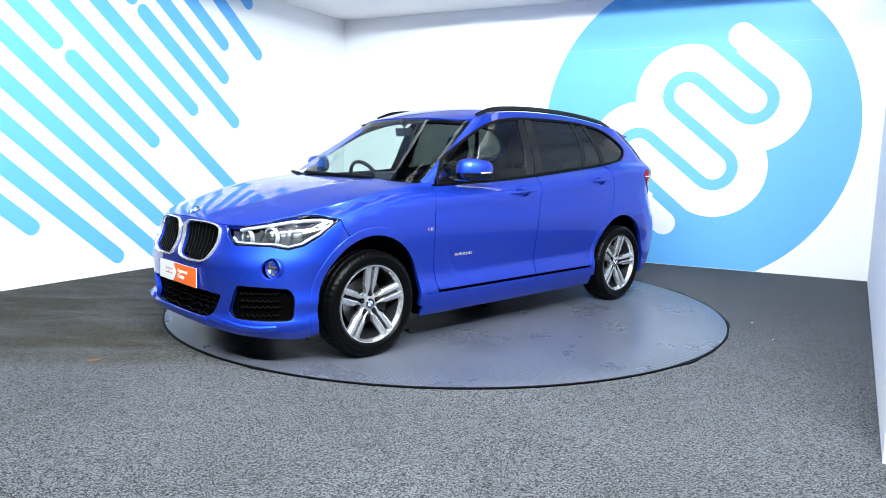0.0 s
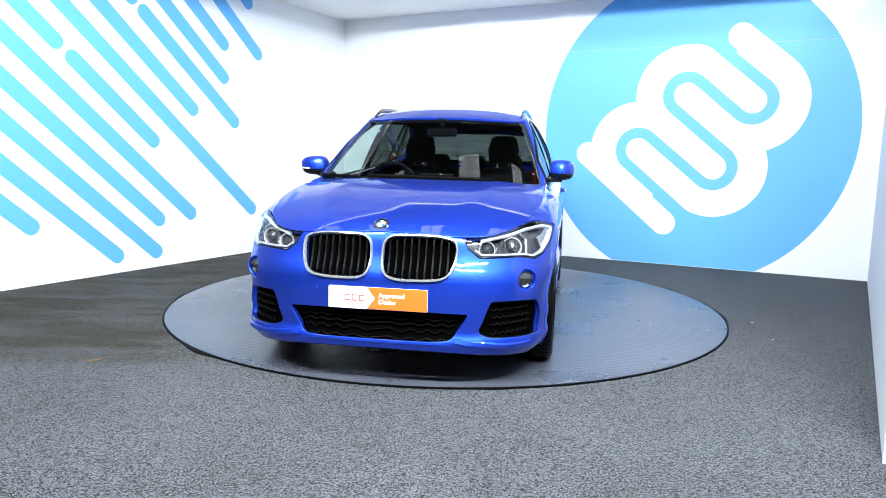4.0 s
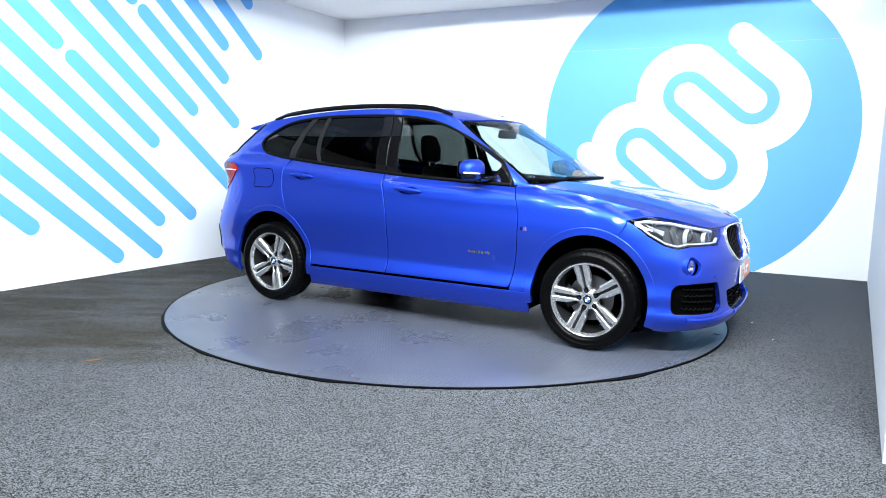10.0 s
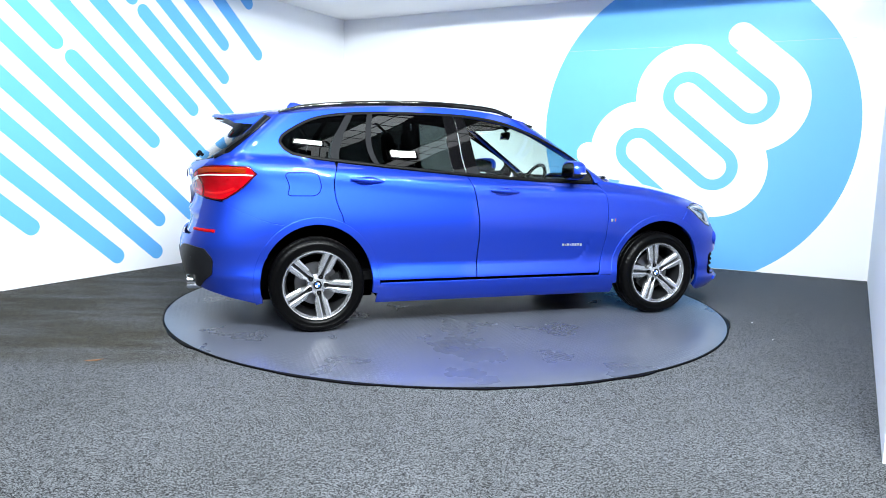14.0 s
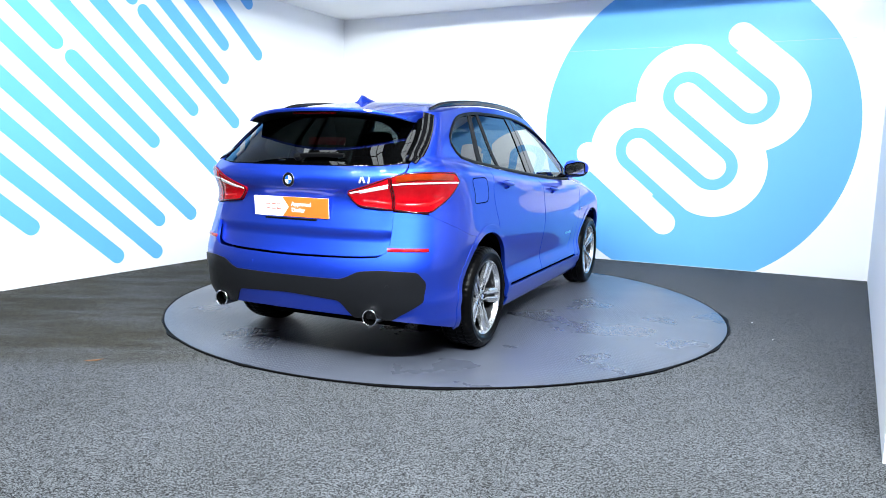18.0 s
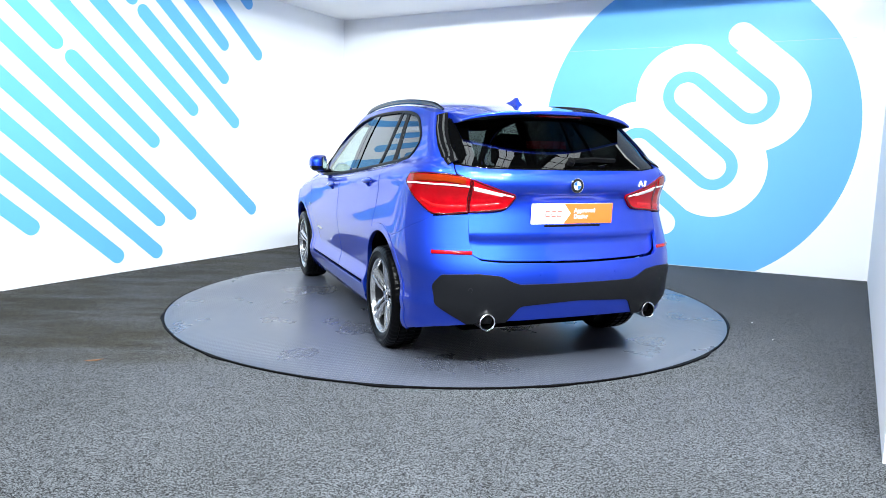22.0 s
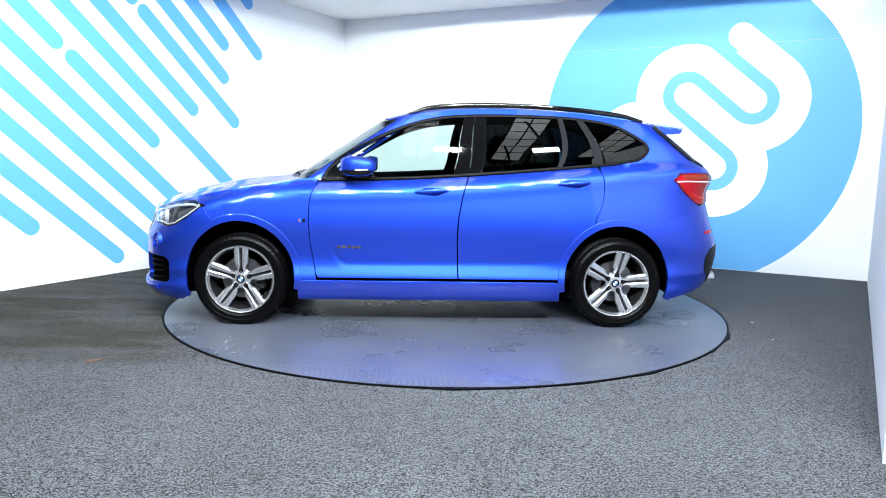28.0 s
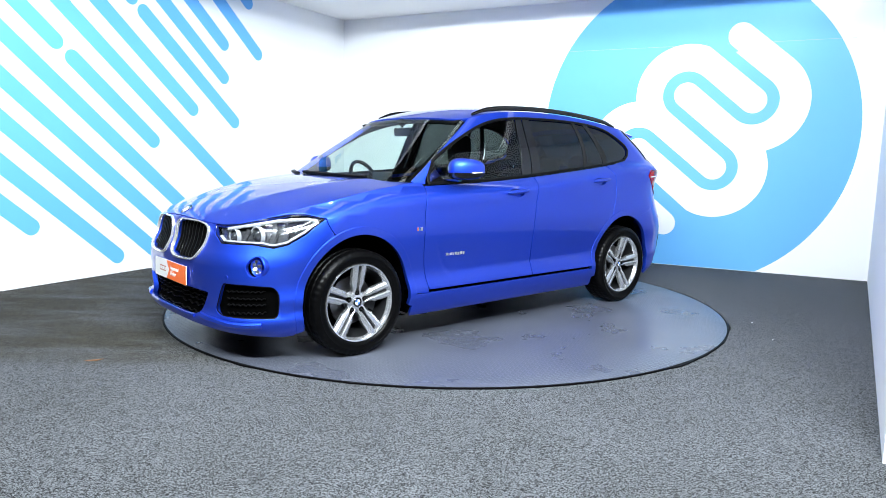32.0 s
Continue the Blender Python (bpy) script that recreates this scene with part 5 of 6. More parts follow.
def rear_end():
    half = [T(0.22, 0.640), T(0.47, 0.646), T(0.565, 0.654), T(0.606, 0.684), T(0.617, 0.74), T(0.608, 0.897), T(0.68, 0.892)]
    flank_part = side_loop([(-1.935, 0.880), (-1.90, 0.856), (-1.76, 0.796), (-1.60, 0.742)]) + side_loop(arch(-AX, 119, 196, FLARE_X, FLARE_Z, 22))
    low = [P(-1.745, 0.212), P(-1.82, 0.232), T(0.76, 0.27), T(0.60, 0.300), T(0.40, 0.318), T(0.2, 0.322)]
    h2 = tail_u(half + flank_part + low)
    loop = [(0.0, 0.636)] + h2 + [(0.0, 0.322)] + [(-p[0], *p[1:]) for p in reversed(h2)]
    bumper = panel("rear_bumper", loop, TAIL, PAINT, car, "blue rear bumper with dark grey diffuser")
    half = [T(0.36, 0.528), (*T(0.40, 0.540), 0.01), (*T(0.47, 0.576), 0.02), T(0.58, 0.586), T(0.66, 0.582), (*T(0.755, 0.574), 0.02), (*T(0.790, 0.510), 0.03), (*T(0.775, 0.410), 0.02), T(0.72, 0.366), T(0.655, 0.325), T(0.62, 0.302), T(0.42, 0.312), T(0.395, 0.345), (*T(0.350, 0.408), 0.02)]
    h2 = tail_u(half)
    shape = fillet([(0.0, 0.526)] + h2 + [(0.0, 0.426)] + [(-p[0], *p[1:]) for p in reversed(h2)])
    diff = panel("diffuser", shape, TAIL, GREY_PLASTIC, bumper, "dark grey plastic diffuser panel", lift=0.007, thick=0.02)
    for s in (1, -1):
        turn = (lambda lp: lp) if s > 0 else flipped
        m = Matrix.Translation((-2.10, s * 0.530, 0.322)) @ pose(0, 0, 0, 0, -90, 0)
        pipe = part("exhaust", lathe([(0.036, -0.10), (0.046, 0.0), (0.047, 0.082), (0.044, 0.086), (0.040, 0.082), (0.037, 0.0), (0.0001, -0.02)], 36, m=m), CHROME, car, "polished round exhaust tailpipe")
        part("bore", lathe([(0.0385, 0.078), (0.0365, 0.0), (0.0001, -0.005)], 24, m=m), WELL, pipe)
        refl = [T(0.606, 0.697), T(0.70, 0.696), T(0.790, 0.694)]
        part("reflector", ribbon_on(turn(refl), BODY, 0.020, 0.006, False), RED_LENS, bumper, "red rear reflector strip")
        for y, z in ((0.24, 0.585), (0.62, 0.5)):
            c, n = skin_points([T(s * y, z)], BODY, 0.008 if z < 0.55 else 0)
            part("parking_sensor", lathe([(0.011, -0.002), (0.010, 0.001), (0.0001, 0.0015)], 16, m=Matrix.Translation(Vector(c[0])) @ Vector(n[0]).to_track_quat("Z", "Y").to_matrix().to_4x4()), PAINT if z > 0.55 else GREY_PLASTIC, bumper)
        # lamps: outer on the body, inner on the tailgate
        outer = [(*P(-1.722, 1.070), 0.02), (*P(-1.765, 1.113), 0.02), P(-1.90, 1.118), T(0.72, 1.114), T(0.668, 1.108), T(0.606, 1.090), T(0.610, 0.912), T(0.70, 0.899), (*P(-1.930, 0.897), 0.03), P(-1.830, 0.968)]
        inner = [T(0.594, 1.086), (*T(0.352, 1.002), 0.02), (*T(0.410, 0.930), 0.03), T(0.598, 0.911)]
        for loop, nm in ((outer, "tail_lamp"), (inner, "tail_lamp_inner")):
            lp = turn(fillet(loop, 0.006))
            lamp = panel(nm, lp, BODY, RED_LENS, car, "red rear lamp with a pale strip", lift=0.006, thick=0.03, roll=0.005)
            if nm == "tail_lamp":
                line = [P(-1.745, 1.060), P(-1.84, 1.064), T(0.70, 1.060), T(0.61, 1.052)]
                am = [P(-1.79, 1.090), P(-1.88, 1.094), T(0.72, 1.094), T(0.63, 1.080)]
                part("amber_strip", ribbon_on(turn(am), BODY, 0.034, 0.0025, False, 0.006), AMBER, lamp, "amber indicator band")
            else:
                line = [T(0.59, 1.050), T(0.50, 1.028), T(0.375, 1.000)]
                part("white_field", ribbon_on(turn([T(0.585, 1.040), T(0.52, 1.026), T(0.43, 1.008)]), BODY, 0.018, 0.002, False, 0.006), WHITE_LENS, lamp, "pale reversing light")
            part("dark_edge", ribbon_on(dense(lp, 0.02), BODY, 0.007, 0.0012, True, 0.0058), DARK_RED, lamp, "dark red moulded edge")
            band = [P(-1.86, 0.975), P(-1.93, 0.944), T(0.70, 0.936), T(0.62, 0.940)] if nm == "tail_lamp" else [T(0.585, 0.942), T(0.45, 0.955)]
            part("light_bar", ribbon_on(turn(band), BODY, 0.016, 0.003, False, 0.0055), BRIGHT_RED, lamp, "brighter red light bar")
            part("light_line", ribbon_on(turn(line), BODY, 0.009, 0.003, False, 0.0065), WHITE_LENS, lamp, "pale thin light line")
    return bumper


front_end()
headlights()
hood()
fender_and_doors()
body_sides()
tailgate = roof_and_glass()
rear_end()


# ---------- wheels ----------
def wheel(cx, side, base_turn):
    """Tyre, alloy rim of five double spokes, brake disc, cap and bolts. Built facing +z, then stood up."""
    s = side
    m = Matrix(((-s, 0, 0, cx), (0, 0, s, s * 0.788), (0, 1, 0, 0.3240), (0, 0, 0, 1))) @ Matrix.Diagonal((0.95, 0.95, 0.95, 1))
    root = new("wheel")
    root.parent = car
    root.matrix_basis = m
    tagged(root, "silver five-spoke alloy wheel with a black tyre")
    bm = bmesh.new()
    prof = [(0.246, -0.098), (0.262, -0.112), (0.296, -0.113), (0.322, -0.104), (0.336, -0.088), (0.3385, -0.060), (0.3325, -0.056), (0.3325, -0.050), (0.3400, -0.046), (0.3405, -0.010), (0.3335, -0.006),
            (0.3335, 0.006), (0.3405, 0.010), (0.3400, 0.046), (0.3325, 0.050), (0.3325, 0.056), (0.3385, 0.060), (0.336, 0.088), (0.326, 0.102), (0.306, 0.1120), (0.298, 0.1135), (0.296, 0.1118), (0.278, 0.1130), (0.262, 0.109), (0.252, 0.098), (0.246, 0.088)]
    steps, rings = 216, []
    for k, (r, h) in enumerate(prof):
        ring = []
        for i in range(steps):
            cut = 0.004 if (i % 4 == 0 and r > 0.325) else 0.0
            a = 2 * math.pi * i / steps
            ring.append(bm.verts.new(((r - cut) * math.cos(a), (r - cut) * math.sin(a), h)))
        rings.append(ring)
    for a, b in zip(rings, rings[1:]):
        for i in range(steps):
            j = (i + 1) % steps
            bm.faces.new((a[i], a[j], b[j], b[i]))
    part("tyre", bm, RUBBER, root, "black road tyre with grooved tread", angle=50)
    rim = part("rim", lathe([(0.250, 0.086), (0.252, 0.096), (0.248, 0.101), (0.240, 0.098), (0.235, 0.086), (0.228, 0.074), (0.222, 0.02), (0.210, -0.095)], 72), ALLOY, root, "bright silver rim")
    part("barrel", lathe([(0.2275, 0.070), (0.217, 0.02), (0.206, -0.094)], 48), ALLOY_DARK, rim)
    for k in range(5):
        ang = radians(base_turn + 72 * k)
        ca, sa = math.cos(ang), math.sin(ang)
        bm = bmesh.new()
        for d in (-1, 1):
            rows = []
            for r, off, w, h, dep in ((0.036, 0.0165, 0.0080, 0.060, 0.03), (0.060, 0.0235, 0.0080, 0.065, 0.034), (0.082, 0.0205, 0.0095, 0.069, 0.036), (0.100, 0.0215, 0.0130, 0.073, 0.036),
                                      (0.118, 0.0275, 0.0180, 0.077, 0.036), (0.160, 0.0290, 0.0190, 0.083, 0.034), (0.205, 0.0310, 0.0200, 0.090, 0.030), (0.239, 0.0330, 0.0215, 0.094, 0.020)):
                row = []
                for t, dz in ((-1.12, -dep), (-1, -0.004), (-0.55, 0.0), (0.35, -0.002), (1, -0.011), (1.15, -dep)):
                    y = d * (off + t * w)
                    row.append(bm.verts.new((r * ca - y * sa, r * sa + y * ca, h + dz)))
                rows.append(row)
            for a, b in zip(rows, rows[1:]):
                for i in range(6):
                    j = (i + 1) % 6
                    bm.faces.new((a[i], a[j], b[j], b[i]))
            bm.faces.new(rows[0])
            bm.faces.new(rows[-1][::-1])
        bmesh.ops.recalc_face_normals(bm, faces=bm.faces)
        part("spoke", bm, ALLOY, rim, "double bar spoke, bright on its face", angle=18)
        web = bmesh.new()
        rows = [[web.verts.new((r * ca - y * sa, r * sa + y * ca, h)) for y in (-w, w)] for r, w, h in ((0.04, 0.016, 0.048), (0.10, 0.018, 0.046), (0.17, 0.024, 0.052), (0.236, 0.030, 0.072))]
        for a, b in zip(rows, rows[1:]):
            web.faces.new((a[0], a[1], b[1], b[0]))
        part("spoke_web", web, ALLOY_DARK, rim, "dark grey slot between the bars")
    part("hub", lathe([(0.074, 0.02), (0.068, 0.050), (0.046, 0.060), (0.038, 0.062), (0.0001, 0.060)], 40), ALLOY, rim)
    for k in range(5):
        a = radians(base_turn + 72 * k)
        at = Matrix.Translation((0.060 * math.cos(a), 0.060 * math.sin(a), 0.0))
        # black disc standing proud of the hub, drawn for a bolt recess's shade
        shade_disc = part("bolt_recess_shade", lathe([(0.0150, 0.040), (0.0145, 0.0625), (0.0001, 0.0610)], 16, m=at), WELL, rim, "black disc painting in the shade of a bolt recess")
        part("wheel_bolt", lathe([(0.0085, 0.060), (0.0080, 0.0645), (0.004, 0.0650), (0.0001, 0.0630)], 6, m=at), ALLOY_DARK, shade_disc)
    roundel(root, Matrix.Translation((0, 0, 0.066)), 0.032, "centre_cap")
    disc = part("brake_disc", lathe([(0.06, -0.012), (0.155, -0.012), (0.157, -0.03), (0.155, -0.036), (0.06, -0.036)], 64), DISC, root, "bare steel brake disc")
    part("brake_hat", lathe([(0.074, -0.012), (0.074, 0.022), (0.0001, 0.024)], 32), ALLOY_DARK, disc)
    part("backplate", lathe([(0.0001, -0.060), (0.197, -0.060)], 48), WELL, root)
    c = bmesh.new()
    a0 = 180 if cx > 0 else 0
    prof = []
    for r, h in ((0.105, -0.060), (0.105, 0.012), (0.172, 0.020), (0.185, -0.010), (0.185, -0.060)):
        prof.append([c.verts.new((r * math.cos(radians((a0 + t) if s < 0 else (180 - a0 - t))), r * math.sin(radians((a0 + t) if s < 0 else (180 - a0 - t))), h)) for t in lin(-28, 28, 8)])
    for a, b in zip(prof, prof[1:]):
        for i in range(7):
            c.faces.new((a[i], a[i + 1], b[i + 1], b[i]))
    bmesh.ops.recalc_face_normals(c, faces=c.faces)
    part("brake_caliper", c, ALLOY_DARK, root, "dark brake caliper", angle=40)
    return root


def roundel(parent, m, r, name):
    """A round enamel badge: chrome rim, black ring, quarters of blue and white."""
    ring = part(name, lathe([(r, -0.003), (r, 0.002), (r * 0.95, 0.0032), (r * 0.92, 0.002), (0.0001, 0.002)], 32, m=m), CHROME, parent, "round badge with blue and white quarters")
    part("black_ring", lathe([(r * 0.92, 0.0021), (r * 0.90, 0.0030), (r * 0.62, 0.0030), (r * 0.60, 0.0022)], 32, m=m), GLOSS_BLACK, ring)
    part("silver_ring", lathe([(r * 0.62, 0.0026), (r * 0.60, 0.0036), (r * 0.56, 0.0034)], 32, m=m), CHROME, ring)
    for k in range(4):
        pts = [(0, 0)] + [(r * 0.58 * math.cos(radians(90 * k + a)), r * 0.58 * math.sin(radians(90 * k + a))) for a in lin(0, 90, 8)]
        part("quarter", prism(pts, 0.0009, m @ Matrix.Translation((0, 0, 0.0024))), BADGE_BLUE if k % 2 else BADGE_WHITE, ring, smooth=False)
    return ring


for cx, side, turn in ((AX, -1, 31), (-AX, -1, 66), (AX, 1, 16), (-AX, 1, 6)):
    wheel(cx, side, turn)


# ---------- underside ----------
def underside():
    pan = part("underbody", box(0.0, 0, 0.235, 1.76, 1.50, 0.13, 0.02), WELL, car, "black underbody")
    for x0, x1, w in ((0.88, 1.95, 0.96), (-1.72, -0.88, 0.96)):
        part("undertray", box((x0 + x1) / 2, 0, 0.24, x1 - x0, w, 0.17, 0.02), WELL, pan)
    part("front_undertray", box(1.86, 0, 0.25, 0.26, 1.0, 0.05, 0.01), WELL, pan)
    part("rear_undertray", box(-1.96, 0, 0.38, 0.26, 1.0, 0.06, 0.01), WELL, pan)
    part("silencer", tube([(-1.90, -0.5, 0.345), (-1.90, 0.5, 0.345)], 0.07, 14, flat=0.8), WELL, pan)
    for cx in (AX, -AX):
        part("axle", tube([(cx, -0.72, 0.33), (cx, 0.72, 0.33)], 0.045, 12), WELL, pan)
        for s in (1, -1):
            bm = bmesh.new()
            rows = []
            for y, r in ((0.795, 0.400), (0.60, 0.400), (0.595, 0.02)):
                rows.append([bm.verts.new((cx + r * math.cos(radians(a)), s * y, ARCH_Z + 1.05 * r * math.sin(radians(a)))) for a in lin(-12, 192, 30)])
            for a, b in zip(rows, rows[1:]):
                for i in range(29):
                    bm.faces.new((a[i], a[i + 1], b[i + 1], b[i]))
            part("wheel_well", bm, WELL, pan)
    for s in (1, -1):
        turn = (lambda lp: lp) if s > 0 else flipped
        loop = side_loop([(x, 0.30) for x in lin(-0.89, 0.89, 12)] + arch(AX, 186, 40, 0.44, 0.46, 24) + [(1.60, 0.70), (1.60, 0.80), (1.40, 0.88), (1.2, 0.93)]
                         + [(x, float(belt(x)) - 0.045) for x in lin(1.0, -1.70, 30)] + [(-1.72, 0.90), (-1.70, 0.72)] + arch(-AX, 128, -4, 0.44, 0.46, 24))
        panel("inner_shell", turn(loop), BODY, WELL, car, lift=-0.030, thick=0.004, grid=0.12, edge=0.04)


underside()


# ---------- door mirrors ----------
def door_mirror(s, at, fold, label, long=1.0):
    """A door mirror; fold turns the pod back against the window, while the foot stays on the door."""
    root = new("door_mirror")
    root.parent = car
    root.matrix_basis = pose(*at, 0, 0, fold)
    tagged(root, label)
    back = root.matrix_basis.inverted()

    def pod(zlo, zhi, grow):
        bm = bmesh.new()
        bmesh.ops.create_uvsphere(bm, u_segments=40, v_segments=28, radius=1)
        for v in bm.verts:
            c = [math.copysign(abs(t) ** 0.72, t) for t in v.co]
            x, y, z = c[0] * 0.080, c[1] * 0.104 * long, c[2] * 0.072
            taper = 1 - 0.22 * (y * s / 0.112)
            z = z * (taper if z > 0 else 0.95) + 0.006 * (y * s / 0.112)
            x = max(x * (1 - 0.30 * max(0, y * s / 0.112)), -0.052)
            v.co = Vector((x * grow, y * grow, min(max(z, zlo), zhi)))
        bmesh.ops.remove_doubles(bm, verts=bm.verts, dist=1e-5)
        return bm
    shell = part("shell", pod(-0.022, 1, 1.0), PAINT, root, "blue upper shell", angle=50)
    part("lower_shell", pod(-1, -0.020, 0.985), GLOSS_BLACK, root, "gloss black lower shell", angle=50)
    part("indicator", tube([(0.070, -s * 0.045, -0.020), (0.070, s * 0.03, -0.019), (0.045, s * 0.09, -0.017), (0.0, s * 0.108, -0.016)], 0.006, 8), WHITE_LENS, shell, "slim pale indicator strip")
    part("foot", tube([back @ Vector(q) for q in ((0.555, s * 0.890, 1.060), (0.580, s * 0.830, 1.058), (0.612, s * 0.765, 1.062))], [0.030, 0.026, 0.032], 12, flat=0.6), GLOSS_BLACK, root, "gloss black foot")
    bm = prism(fillet([(-0.092, -0.050), (0.085, -0.048), (0.088, 0.035), (0.0, 0.060), (-0.090, 0.058)], 0.03), 0.004, Matrix(((0, 0, -1, -0.0525), (-s, 0, 0, 0), (0, 1, 0, 0), (0, 0, 0, 1))))
    part("mirror_bezel", bm, GLOSS_BLACK, root)
    bm = prism(fillet([(-0.082, -0.042), (0.076, -0.040), (0.078, 0.028), (0.0, 0.051), (-0.080, 0.050)], 0.026), 0.0015, Matrix(((0, 0, -1, -0.0568), (-s, 0, 0, 0), (0, 1, 0, 0), (0, 0, 0, 1))))
    part("mirror_glass", bm, CHROME, root, "mirror glass", smooth=False)


door_mirror(-1, (0.525, -0.940, 1.120), 0, "blue door mirror with a black foot, folded out")
door_mirror(1, (0.508, 0.902, 1.125), 66, "blue door mirror with a black foot, folded back along the window", 1.2)


# ---------- wipers, plates, badges ----------
def wipers():
    for q0, q1, z1 in ((0.34, -0.28, 1.060), (-0.32, -0.80, 1.056)):
        arm = [(metric(q0 + (q1 - q0) * t), 1.048 + (z1 - 1.048) * t) for t in lin(0, 1, 10)]
        w = part("wiper", ribbon_on(arm, SHELL, 0.016, 0.012, False, 0.012), BLACK_TRIM, car, "black windscreen wiper")
        blade = [(metric(q0 + (q1 - q0) * t), 1.054 + (z1 - 1.050) * t) for t in lin(0.15, 1.0, 12)]
        part("blade", ribbon_on(blade, SHELL, 0.010, 0.018, False, 0.004), RUBBER, w)
    pts = tail_u([T(0.02, 1.190, "glass"), T(0.15, 1.196, "glass"), T(0.30, 1.192, "glass")])
    path = [(-p[0], p[1]) for p in pts]
    w = part("rear_wiper", ribbon_on(path, TAILG, 0.024, 0.016, False, 0.010), BLACK_TRIM, tailgate, "black rear wiper")
    base, n = skin_points([(0.0, 1.185)], TAILG)
    part("pivot", lathe([(0.024, -0.004), (0.022, 0.022), (0.0001, 0.026)], 20, m=Matrix.Translation(Vector(base[0])) @ Vector(n[0]).to_track_quat("Z", "Y").to_matrix().to_4x4()), BLACK_TRIM, w)


wipers()


def lettering(text, size, m, mat, parent, depth=0.0006):
    cu = bpy.data.curves.new("lettering", "FONT")
    cu.body, cu.size, cu.extrude, cu.offset = text, size, depth, size * 0.018
    tmp = bpy.data.objects.new("lettering", cu)
    scene.collection.objects.link(tmp)
    bpy.context.view_layer.update()
    me = bpy.data.meshes.new_from_object(tmp.evaluated_get(bpy.context.evaluated_depsgraph_get()))
    bpy.data.objects.remove(tmp)
    me.transform(m)
    me.materials.clear()
    me.materials.append(mat)
    ob = new("lettering", me)
    ob.parent = parent
    return tagged(ob, "white printed words")


def dealer_plate(m, name):
    """Dealer's show plate: white field with printed bars, orange arrow field with words."""
    W, H = 0.524, 0.114
    plate = part(name, prism(fillet([(-W / 2, -H / 2), (W / 2, -H / 2), (W / 2, H / 2), (-W / 2, H / 2)], 0.006), 0.005, m), PLATE_WHITE, car, "white and orange dealer plate", smooth=False)
    x0 = -0.035
    part("orange_field", prism([(x0 - 0.022, -H / 2 + 0.001), (W / 2 - 0.001, -H / 2 + 0.001), (W / 2 - 0.001, H / 2 - 0.001), (x0 - 0.022, H / 2 - 0.001), (x0 + 0.022, 0.0)], 0.0012, m @ Matrix.Translation((0, 0, 0.005))), PLATE_ORANGE, plate, smooth=False)
    for i, w in enumerate((0.030, 0.030, 0.028)):
        part("print_bar", prism([(-0.175 + i * 0.038, -0.018), (-0.175 + i * 0.038 + w, -0.018), (-0.175 + i * 0.038 + w, 0.016), (-0.175 + i * 0.038, 0.016)], 0.0006, m @ Matrix.Translation((0, 0, 0.005))),
             PRINT_RED, plate, "dull red print", smooth=False)
        part("print_gap", prism([(-0.169 + i * 0.038, -0.011), (-0.175 + i * 0.038 + w, -0.011), (-0.175 + i * 0.038 + w, 0.009), (-0.169 + i * 0.038, 0.009)], 0.0004, m @ Matrix.Translation((0, 0, 0.0057))), PLATE_WHITE, plate, smooth=False)
    lettering("Approved", 0.034, m @ Matrix.Translation((0.006, 0.006, 0.0068)), BADGE_WHITE, plate)
    lettering("Dealer", 0.034, m @ Matrix.Translation((0.006, -0.028, 0.0068)), BADGE_WHITE, plate)
    return plate


dealer_plate(Matrix(((0, 0, 1, 2.149), (1, 0, 0, 0.015), (0, 1, 0, 0.482), (0, 0, 0, 1))) @ pose(0, 0, 0, -2, 0, 0), "front_plate")
part("plate_holder", box(2.136, 0.015, 0.482, 0.022, 0.40, 0.09, 0.01), BLACK_TRIM, car)
dealer_plate(Matrix(((0, 0, -1, -2.158), (-1, 0, 0, 0.012), (0, 1, 0, 0.906), (0, 0, 0, 1))) @ pose(0, 0, 0, 3, 0, 0), "rear_plate")
part("plate_shelf", box(-2.158, 0.012, 0.838, 0.022, 0.36, 0.012, 0.004), BLACK_TRIM, tailgate)

n_hood = Vector((0.62, 0, 0.785)).normalized()
xh = 2.035
roundel(car, Matrix.Translation((xh, 0, float(hood_z(xh, 0)) + 0.003)) @ n_hood.to_track_quat("Z", "Y").to_matrix().to_4x4(), 0.041, "bonnet_badge")
roundel(tailgate, Matrix.Translation((-2.187, 0.006, 1.062)) @ Vector((-1, 0, 0.05)).to_track_quat("Z", "Y").to_matrix().to_4x4(), 0.041, "tailgate_badge")
badge = new("model_badge")
badge.parent = tailgate
tagged(badge, "chrome model lettering on the tailgate")
for y, w, tilt in ((-0.446, 0.010, 28), (-0.462, 0.010, -28), (-0.492, 0.010, 12)):
    x = float(skin_at(q_of_y(abs(y), 1.072, "rear"), 1.072)[0])
    part("bar", box(x - 0.003, y, 1.072, 0.005, w, 0.034, turn=pose(0, 0, 0, tilt, 0, 0)), SATIN, badge)


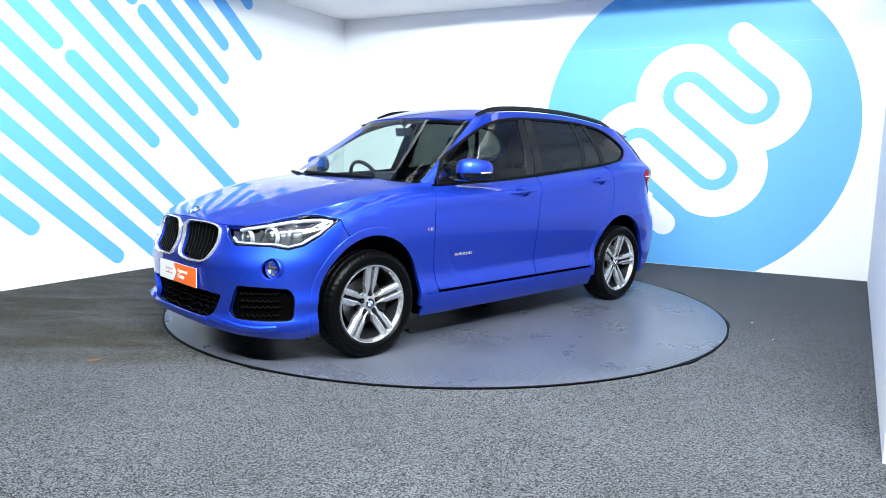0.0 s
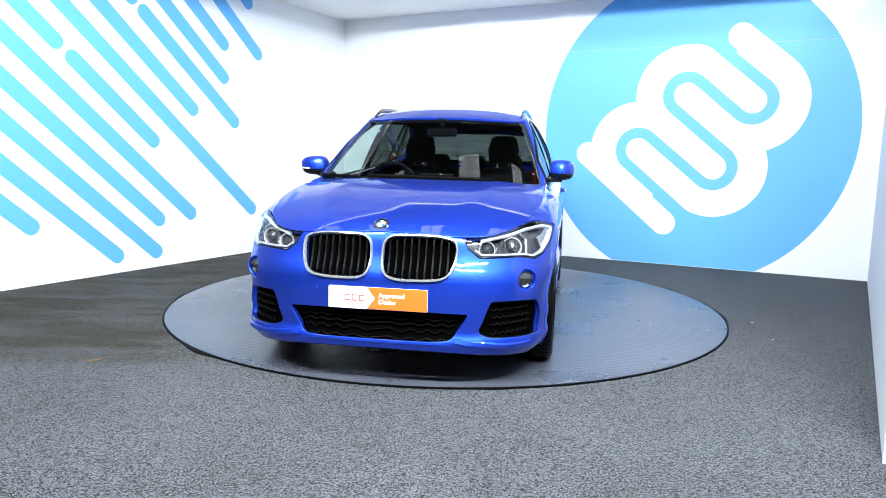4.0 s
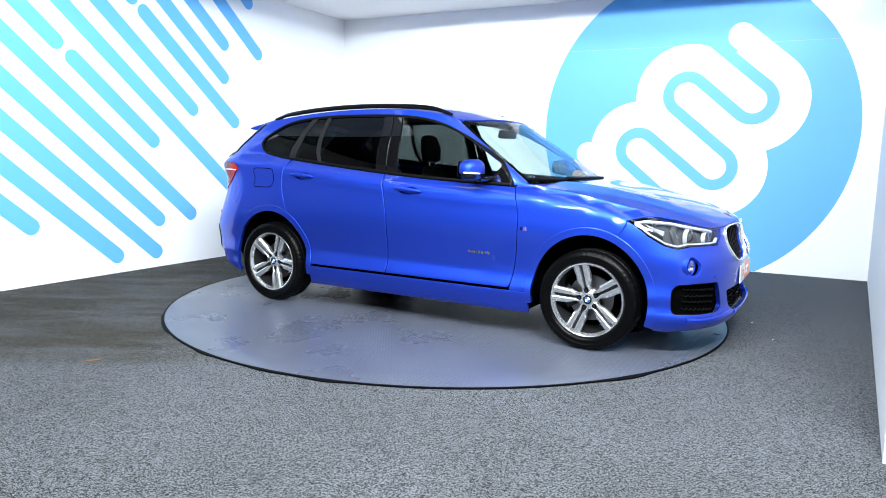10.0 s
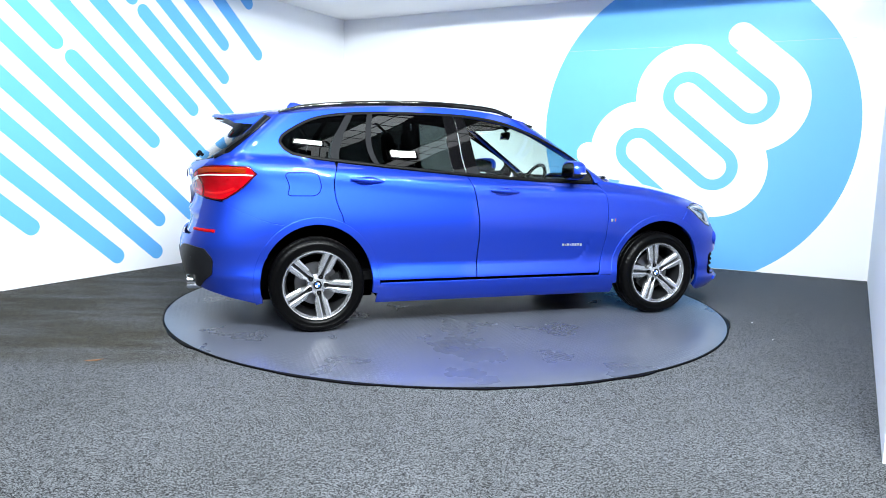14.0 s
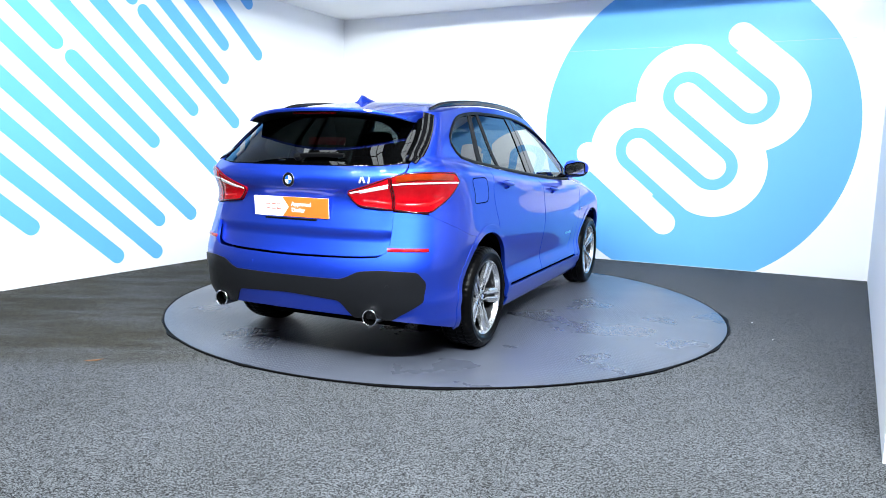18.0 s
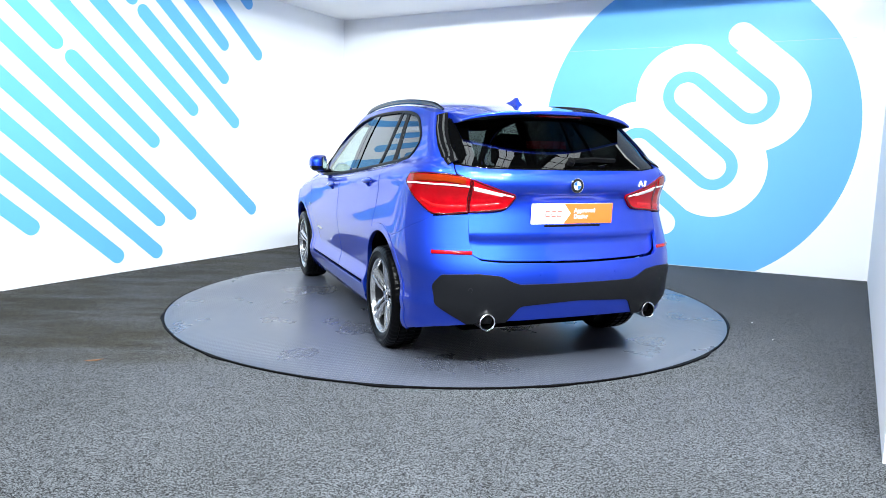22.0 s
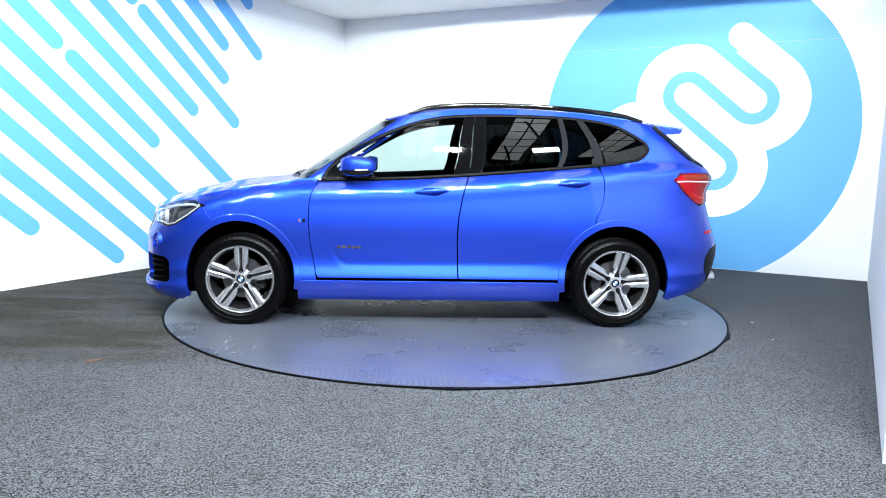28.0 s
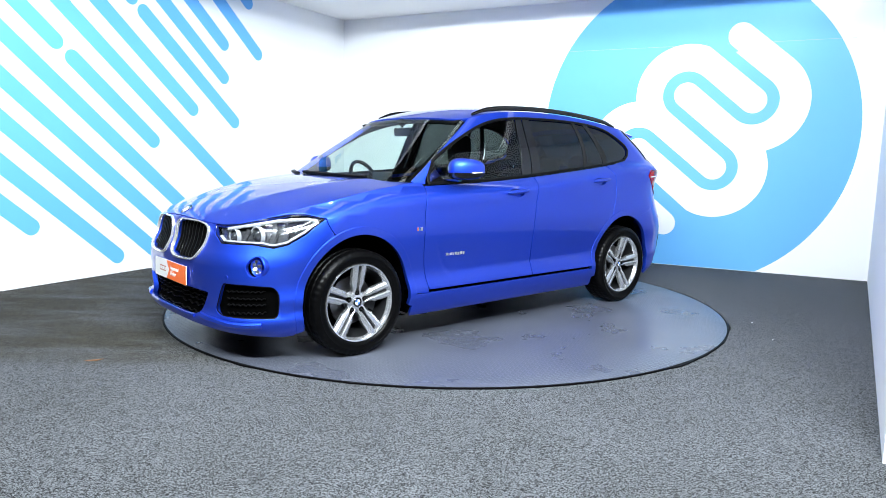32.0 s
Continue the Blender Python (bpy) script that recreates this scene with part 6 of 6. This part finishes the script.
# ---------- cabin ----------
def cushion(name, sections, mat, parent, label=""):
    """A soft padded form lofted through (x, z, half width, half depth, lean in degrees) sections."""
    bm = bmesh.new()
    rows = []
    for x, z, w, d, lean in sections:
        ca, sa = math.cos(radians(lean)), math.sin(radians(lean))
        row = []
        for i in range(20):
            a = 2 * math.pi * i / 20
            u = math.copysign(abs(math.cos(a)) ** 0.55, math.cos(a)) * w
            v = math.copysign(abs(math.sin(a)) ** 0.7, math.sin(a)) * d
            row.append(bm.verts.new((x + v * ca, u, z + v * sa)))
        rows.append(row)
    for a, b in zip(rows, rows[1:]):
        for i in range(20):
            j = (i + 1) % 20
            bm.faces.new((a[i], a[j], b[j], b[i]))
    bm.faces.new(rows[0][::-1])
    bm.faces.new(rows[-1])
    bmesh.ops.recalc_face_normals(bm, faces=bm.faces)
    return part(name, bm, mat, parent, label, angle=60)


def seat(x, y, wide=0.25):
    root = new("seat")
    root.parent = car
    root.matrix_basis = pose(x, y, 0)
    tagged(root, "charcoal cloth seat with headrest")
    cushion("seat_base", [(0.26, 0.52, wide * 0.85, 0.02, 90), (0.25, 0.52, wide, 0.07, 90), (0.0, 0.51, wide, 0.08, 90), (-0.22, 0.50, wide * 0.9, 0.08, 90), (-0.26, 0.50, wide * 0.8, 0.03, 90)], CLOTH, root)
    cushion("backrest", [(-0.20, 0.46, wide * 0.85, 0.04, 0), (-0.22, 0.52, wide, 0.07, 12), (-0.28, 0.72, wide * 1.02, 0.065, 14), (-0.34, 0.95, wide * 0.92, 0.055, 14), (-0.38, 1.08, wide * 0.70, 0.045, 14), (-0.395, 1.115, wide * 0.5, 0.02, 14)], CLOTH, root)
    cushion("headrest", [(-0.40, 1.150, 0.10, 0.02, 10), (-0.40, 1.165, 0.125, 0.045, 10), (-0.41, 1.27, 0.136, 0.048, 10), (-0.43, 1.365, 0.110, 0.040, 10), (-0.435, 1.390, 0.07, 0.015, 10)], CLOTH, root)
    for d in (-0.05, 0.05):
        part("headrest_post", tube([(-0.385, d, 1.08), (-0.40, d, 1.18)], 0.006, 8), CHROME, root)
    return root


def cabin():
    seat(-0.16, 0.37)
    seat(-0.16, -0.37)
    bench = new("rear_bench")
    bench.parent = car
    tagged(bench, "charcoal cloth rear bench with three headrests")
    cushion("bench_base", [(-0.72, 0.54, 0.58, 0.02, 90), (-0.74, 0.54, 0.62, 0.07, 90), (-1.1, 0.52, 0.62, 0.08, 90), (-1.2, 0.52, 0.6, 0.05, 90)], CLOTH, bench)
    cushion("bench_back", [(-1.18, 0.50, 0.60, 0.05, 0), (-1.22, 0.70, 0.62, 0.06, 15), (-1.30, 0.95, 0.61, 0.055, 15), (-1.34, 1.06, 0.58, 0.04, 15), (-1.35, 1.085, 0.5, 0.015, 15)], CLOTH, bench)
    for y in (-0.36, 0.0, 0.36):
        h = 0.0 if y else -0.03
        ob = cushion("headrest", [(-1.36, 1.085 + h, 0.09, 0.02, 10), (-1.36, 1.10 + h, 0.12, 0.04, 10), (-1.37, 1.18 + h, 0.12, 0.04, 10), (-1.38, 1.225 + h, 0.09, 0.02, 10)], CLOTH, bench)
        ob.location = (0, y, 0)
    part("cabin_floor", box(-0.35, 0, 0.36, 2.5, 1.50, 0.06), CABIN, car, "dark carpeted cabin floor")
    part("parcel_shelf", box(-1.66, 0, 1.045, 0.52, 1.10, 0.02, 0.006), CABIN, car, "dark parcel shelf")
    part("boot_trim", box(-1.65, 0, 0.70, 0.60, 1.15, 0.60, 0.05), CABIN, car)
    dash = part("dashboard", box(0.72, 0, 0.86, 0.42, 1.46, 0.30, 0.06, 3), CABIN, car, "charcoal dashboard")
    part("dash_top", box(0.86, 0, 0.985, 0.34, 1.36, 0.05, 0.02, 3), CABIN, dash)
    part("binnacle", box(0.60, -0.37, 1.015, 0.20, 0.38, 0.07, 0.03, 3), CABIN, dash, "instrument hood")
    part("screen", box(0.55, 0.0, 1.03, 0.012, 0.24, 0.10, 0.004, turn=pose(0, 0, 0, 0, -12, 0)), GLOSS_BLACK, dash, "black dash display")
    part("console", box(0.10, 0, 0.55, 1.0, 0.22, 0.30, 0.04, 3), CABIN, car, "centre console")
    m = Matrix.Translation((0.46, -0.345, 0.985)) @ pose(0, 0, 0, 0, -66, 0)
    ring = [m @ Vector((0.182 * math.cos(a), 0.182 * math.sin(a), 0)) for a in lin(0, 2 * math.pi * 35 / 36, 36)]
    wheel_ob = part("steering_wheel", tube(ring, 0.015, 10, closed=True), GLOSS_BLACK, car, "black leather steering wheel")
    part("boss", lathe([(0.075, -0.02), (0.065, 0.012), (0.0001, 0.022)], 24, m=m), CABIN, wheel_ob)
    for a in (90, 270, 180):
        part("wheel_spoke", tube([m @ Vector((0.05 * math.cos(radians(a)), 0.05 * math.sin(radians(a)), 0)), m @ Vector((0.175 * math.cos(radians(a)), 0.175 * math.sin(radians(a)), 0))], 0.016, 8, flat=0.5), SATIN, wheel_ob)
    rm = part("interior_mirror", box(0.355, 0.0, 1.385, 0.035, 0.23, 0.065, 0.016, 3, turn=pose(0, 0, 0, 0, 10, -8)), GLOSS_BLACK, car, "black interior mirror")
    part("mirror_stalk", tube([(0.355, 0, 1.40), (0.365, 0, 1.44), (0.350, 0, 1.468)], [0.02, 0.026, 0.036], 12), BLACK_TRIM, rm)
    for y in (0.36, -0.36):
        part("sun_visor", box(0.27, y, 1.463, 0.16, 0.42, 0.014, 0.006, turn=pose(0, 0, 0, 0, 14, 0)), CABIN, car, "folded charcoal sun visor")


cabin()


def motions():
    """The turntable carries the car round; the camera stands still."""
    start, turning, slowing = [(0.0, -136.07), (0.5, -135.54), (1.0, -133.31), (1.5, -129.40), (2.0, -123.75)], [(t, -111.90 + 11.789 * (t - 3.0)) for t in (3.0, 6.0, 9.0, 12.0, 15.0, 18.0, 21.0, 24.0, 27.0, 30.0)], [(30.5, 212.05), (31.0, 216.85), (31.5, 219.72), (32.0, 221.20)]
    rows = start + turning + slowing
    for thing in (turntable, car):
        base = CAR_ON_TABLE if thing is car else Matrix()
        walk(thing, [(t, pose(0, 0, 0, 0, 0, a) @ base) for t, a in rows])


motions()
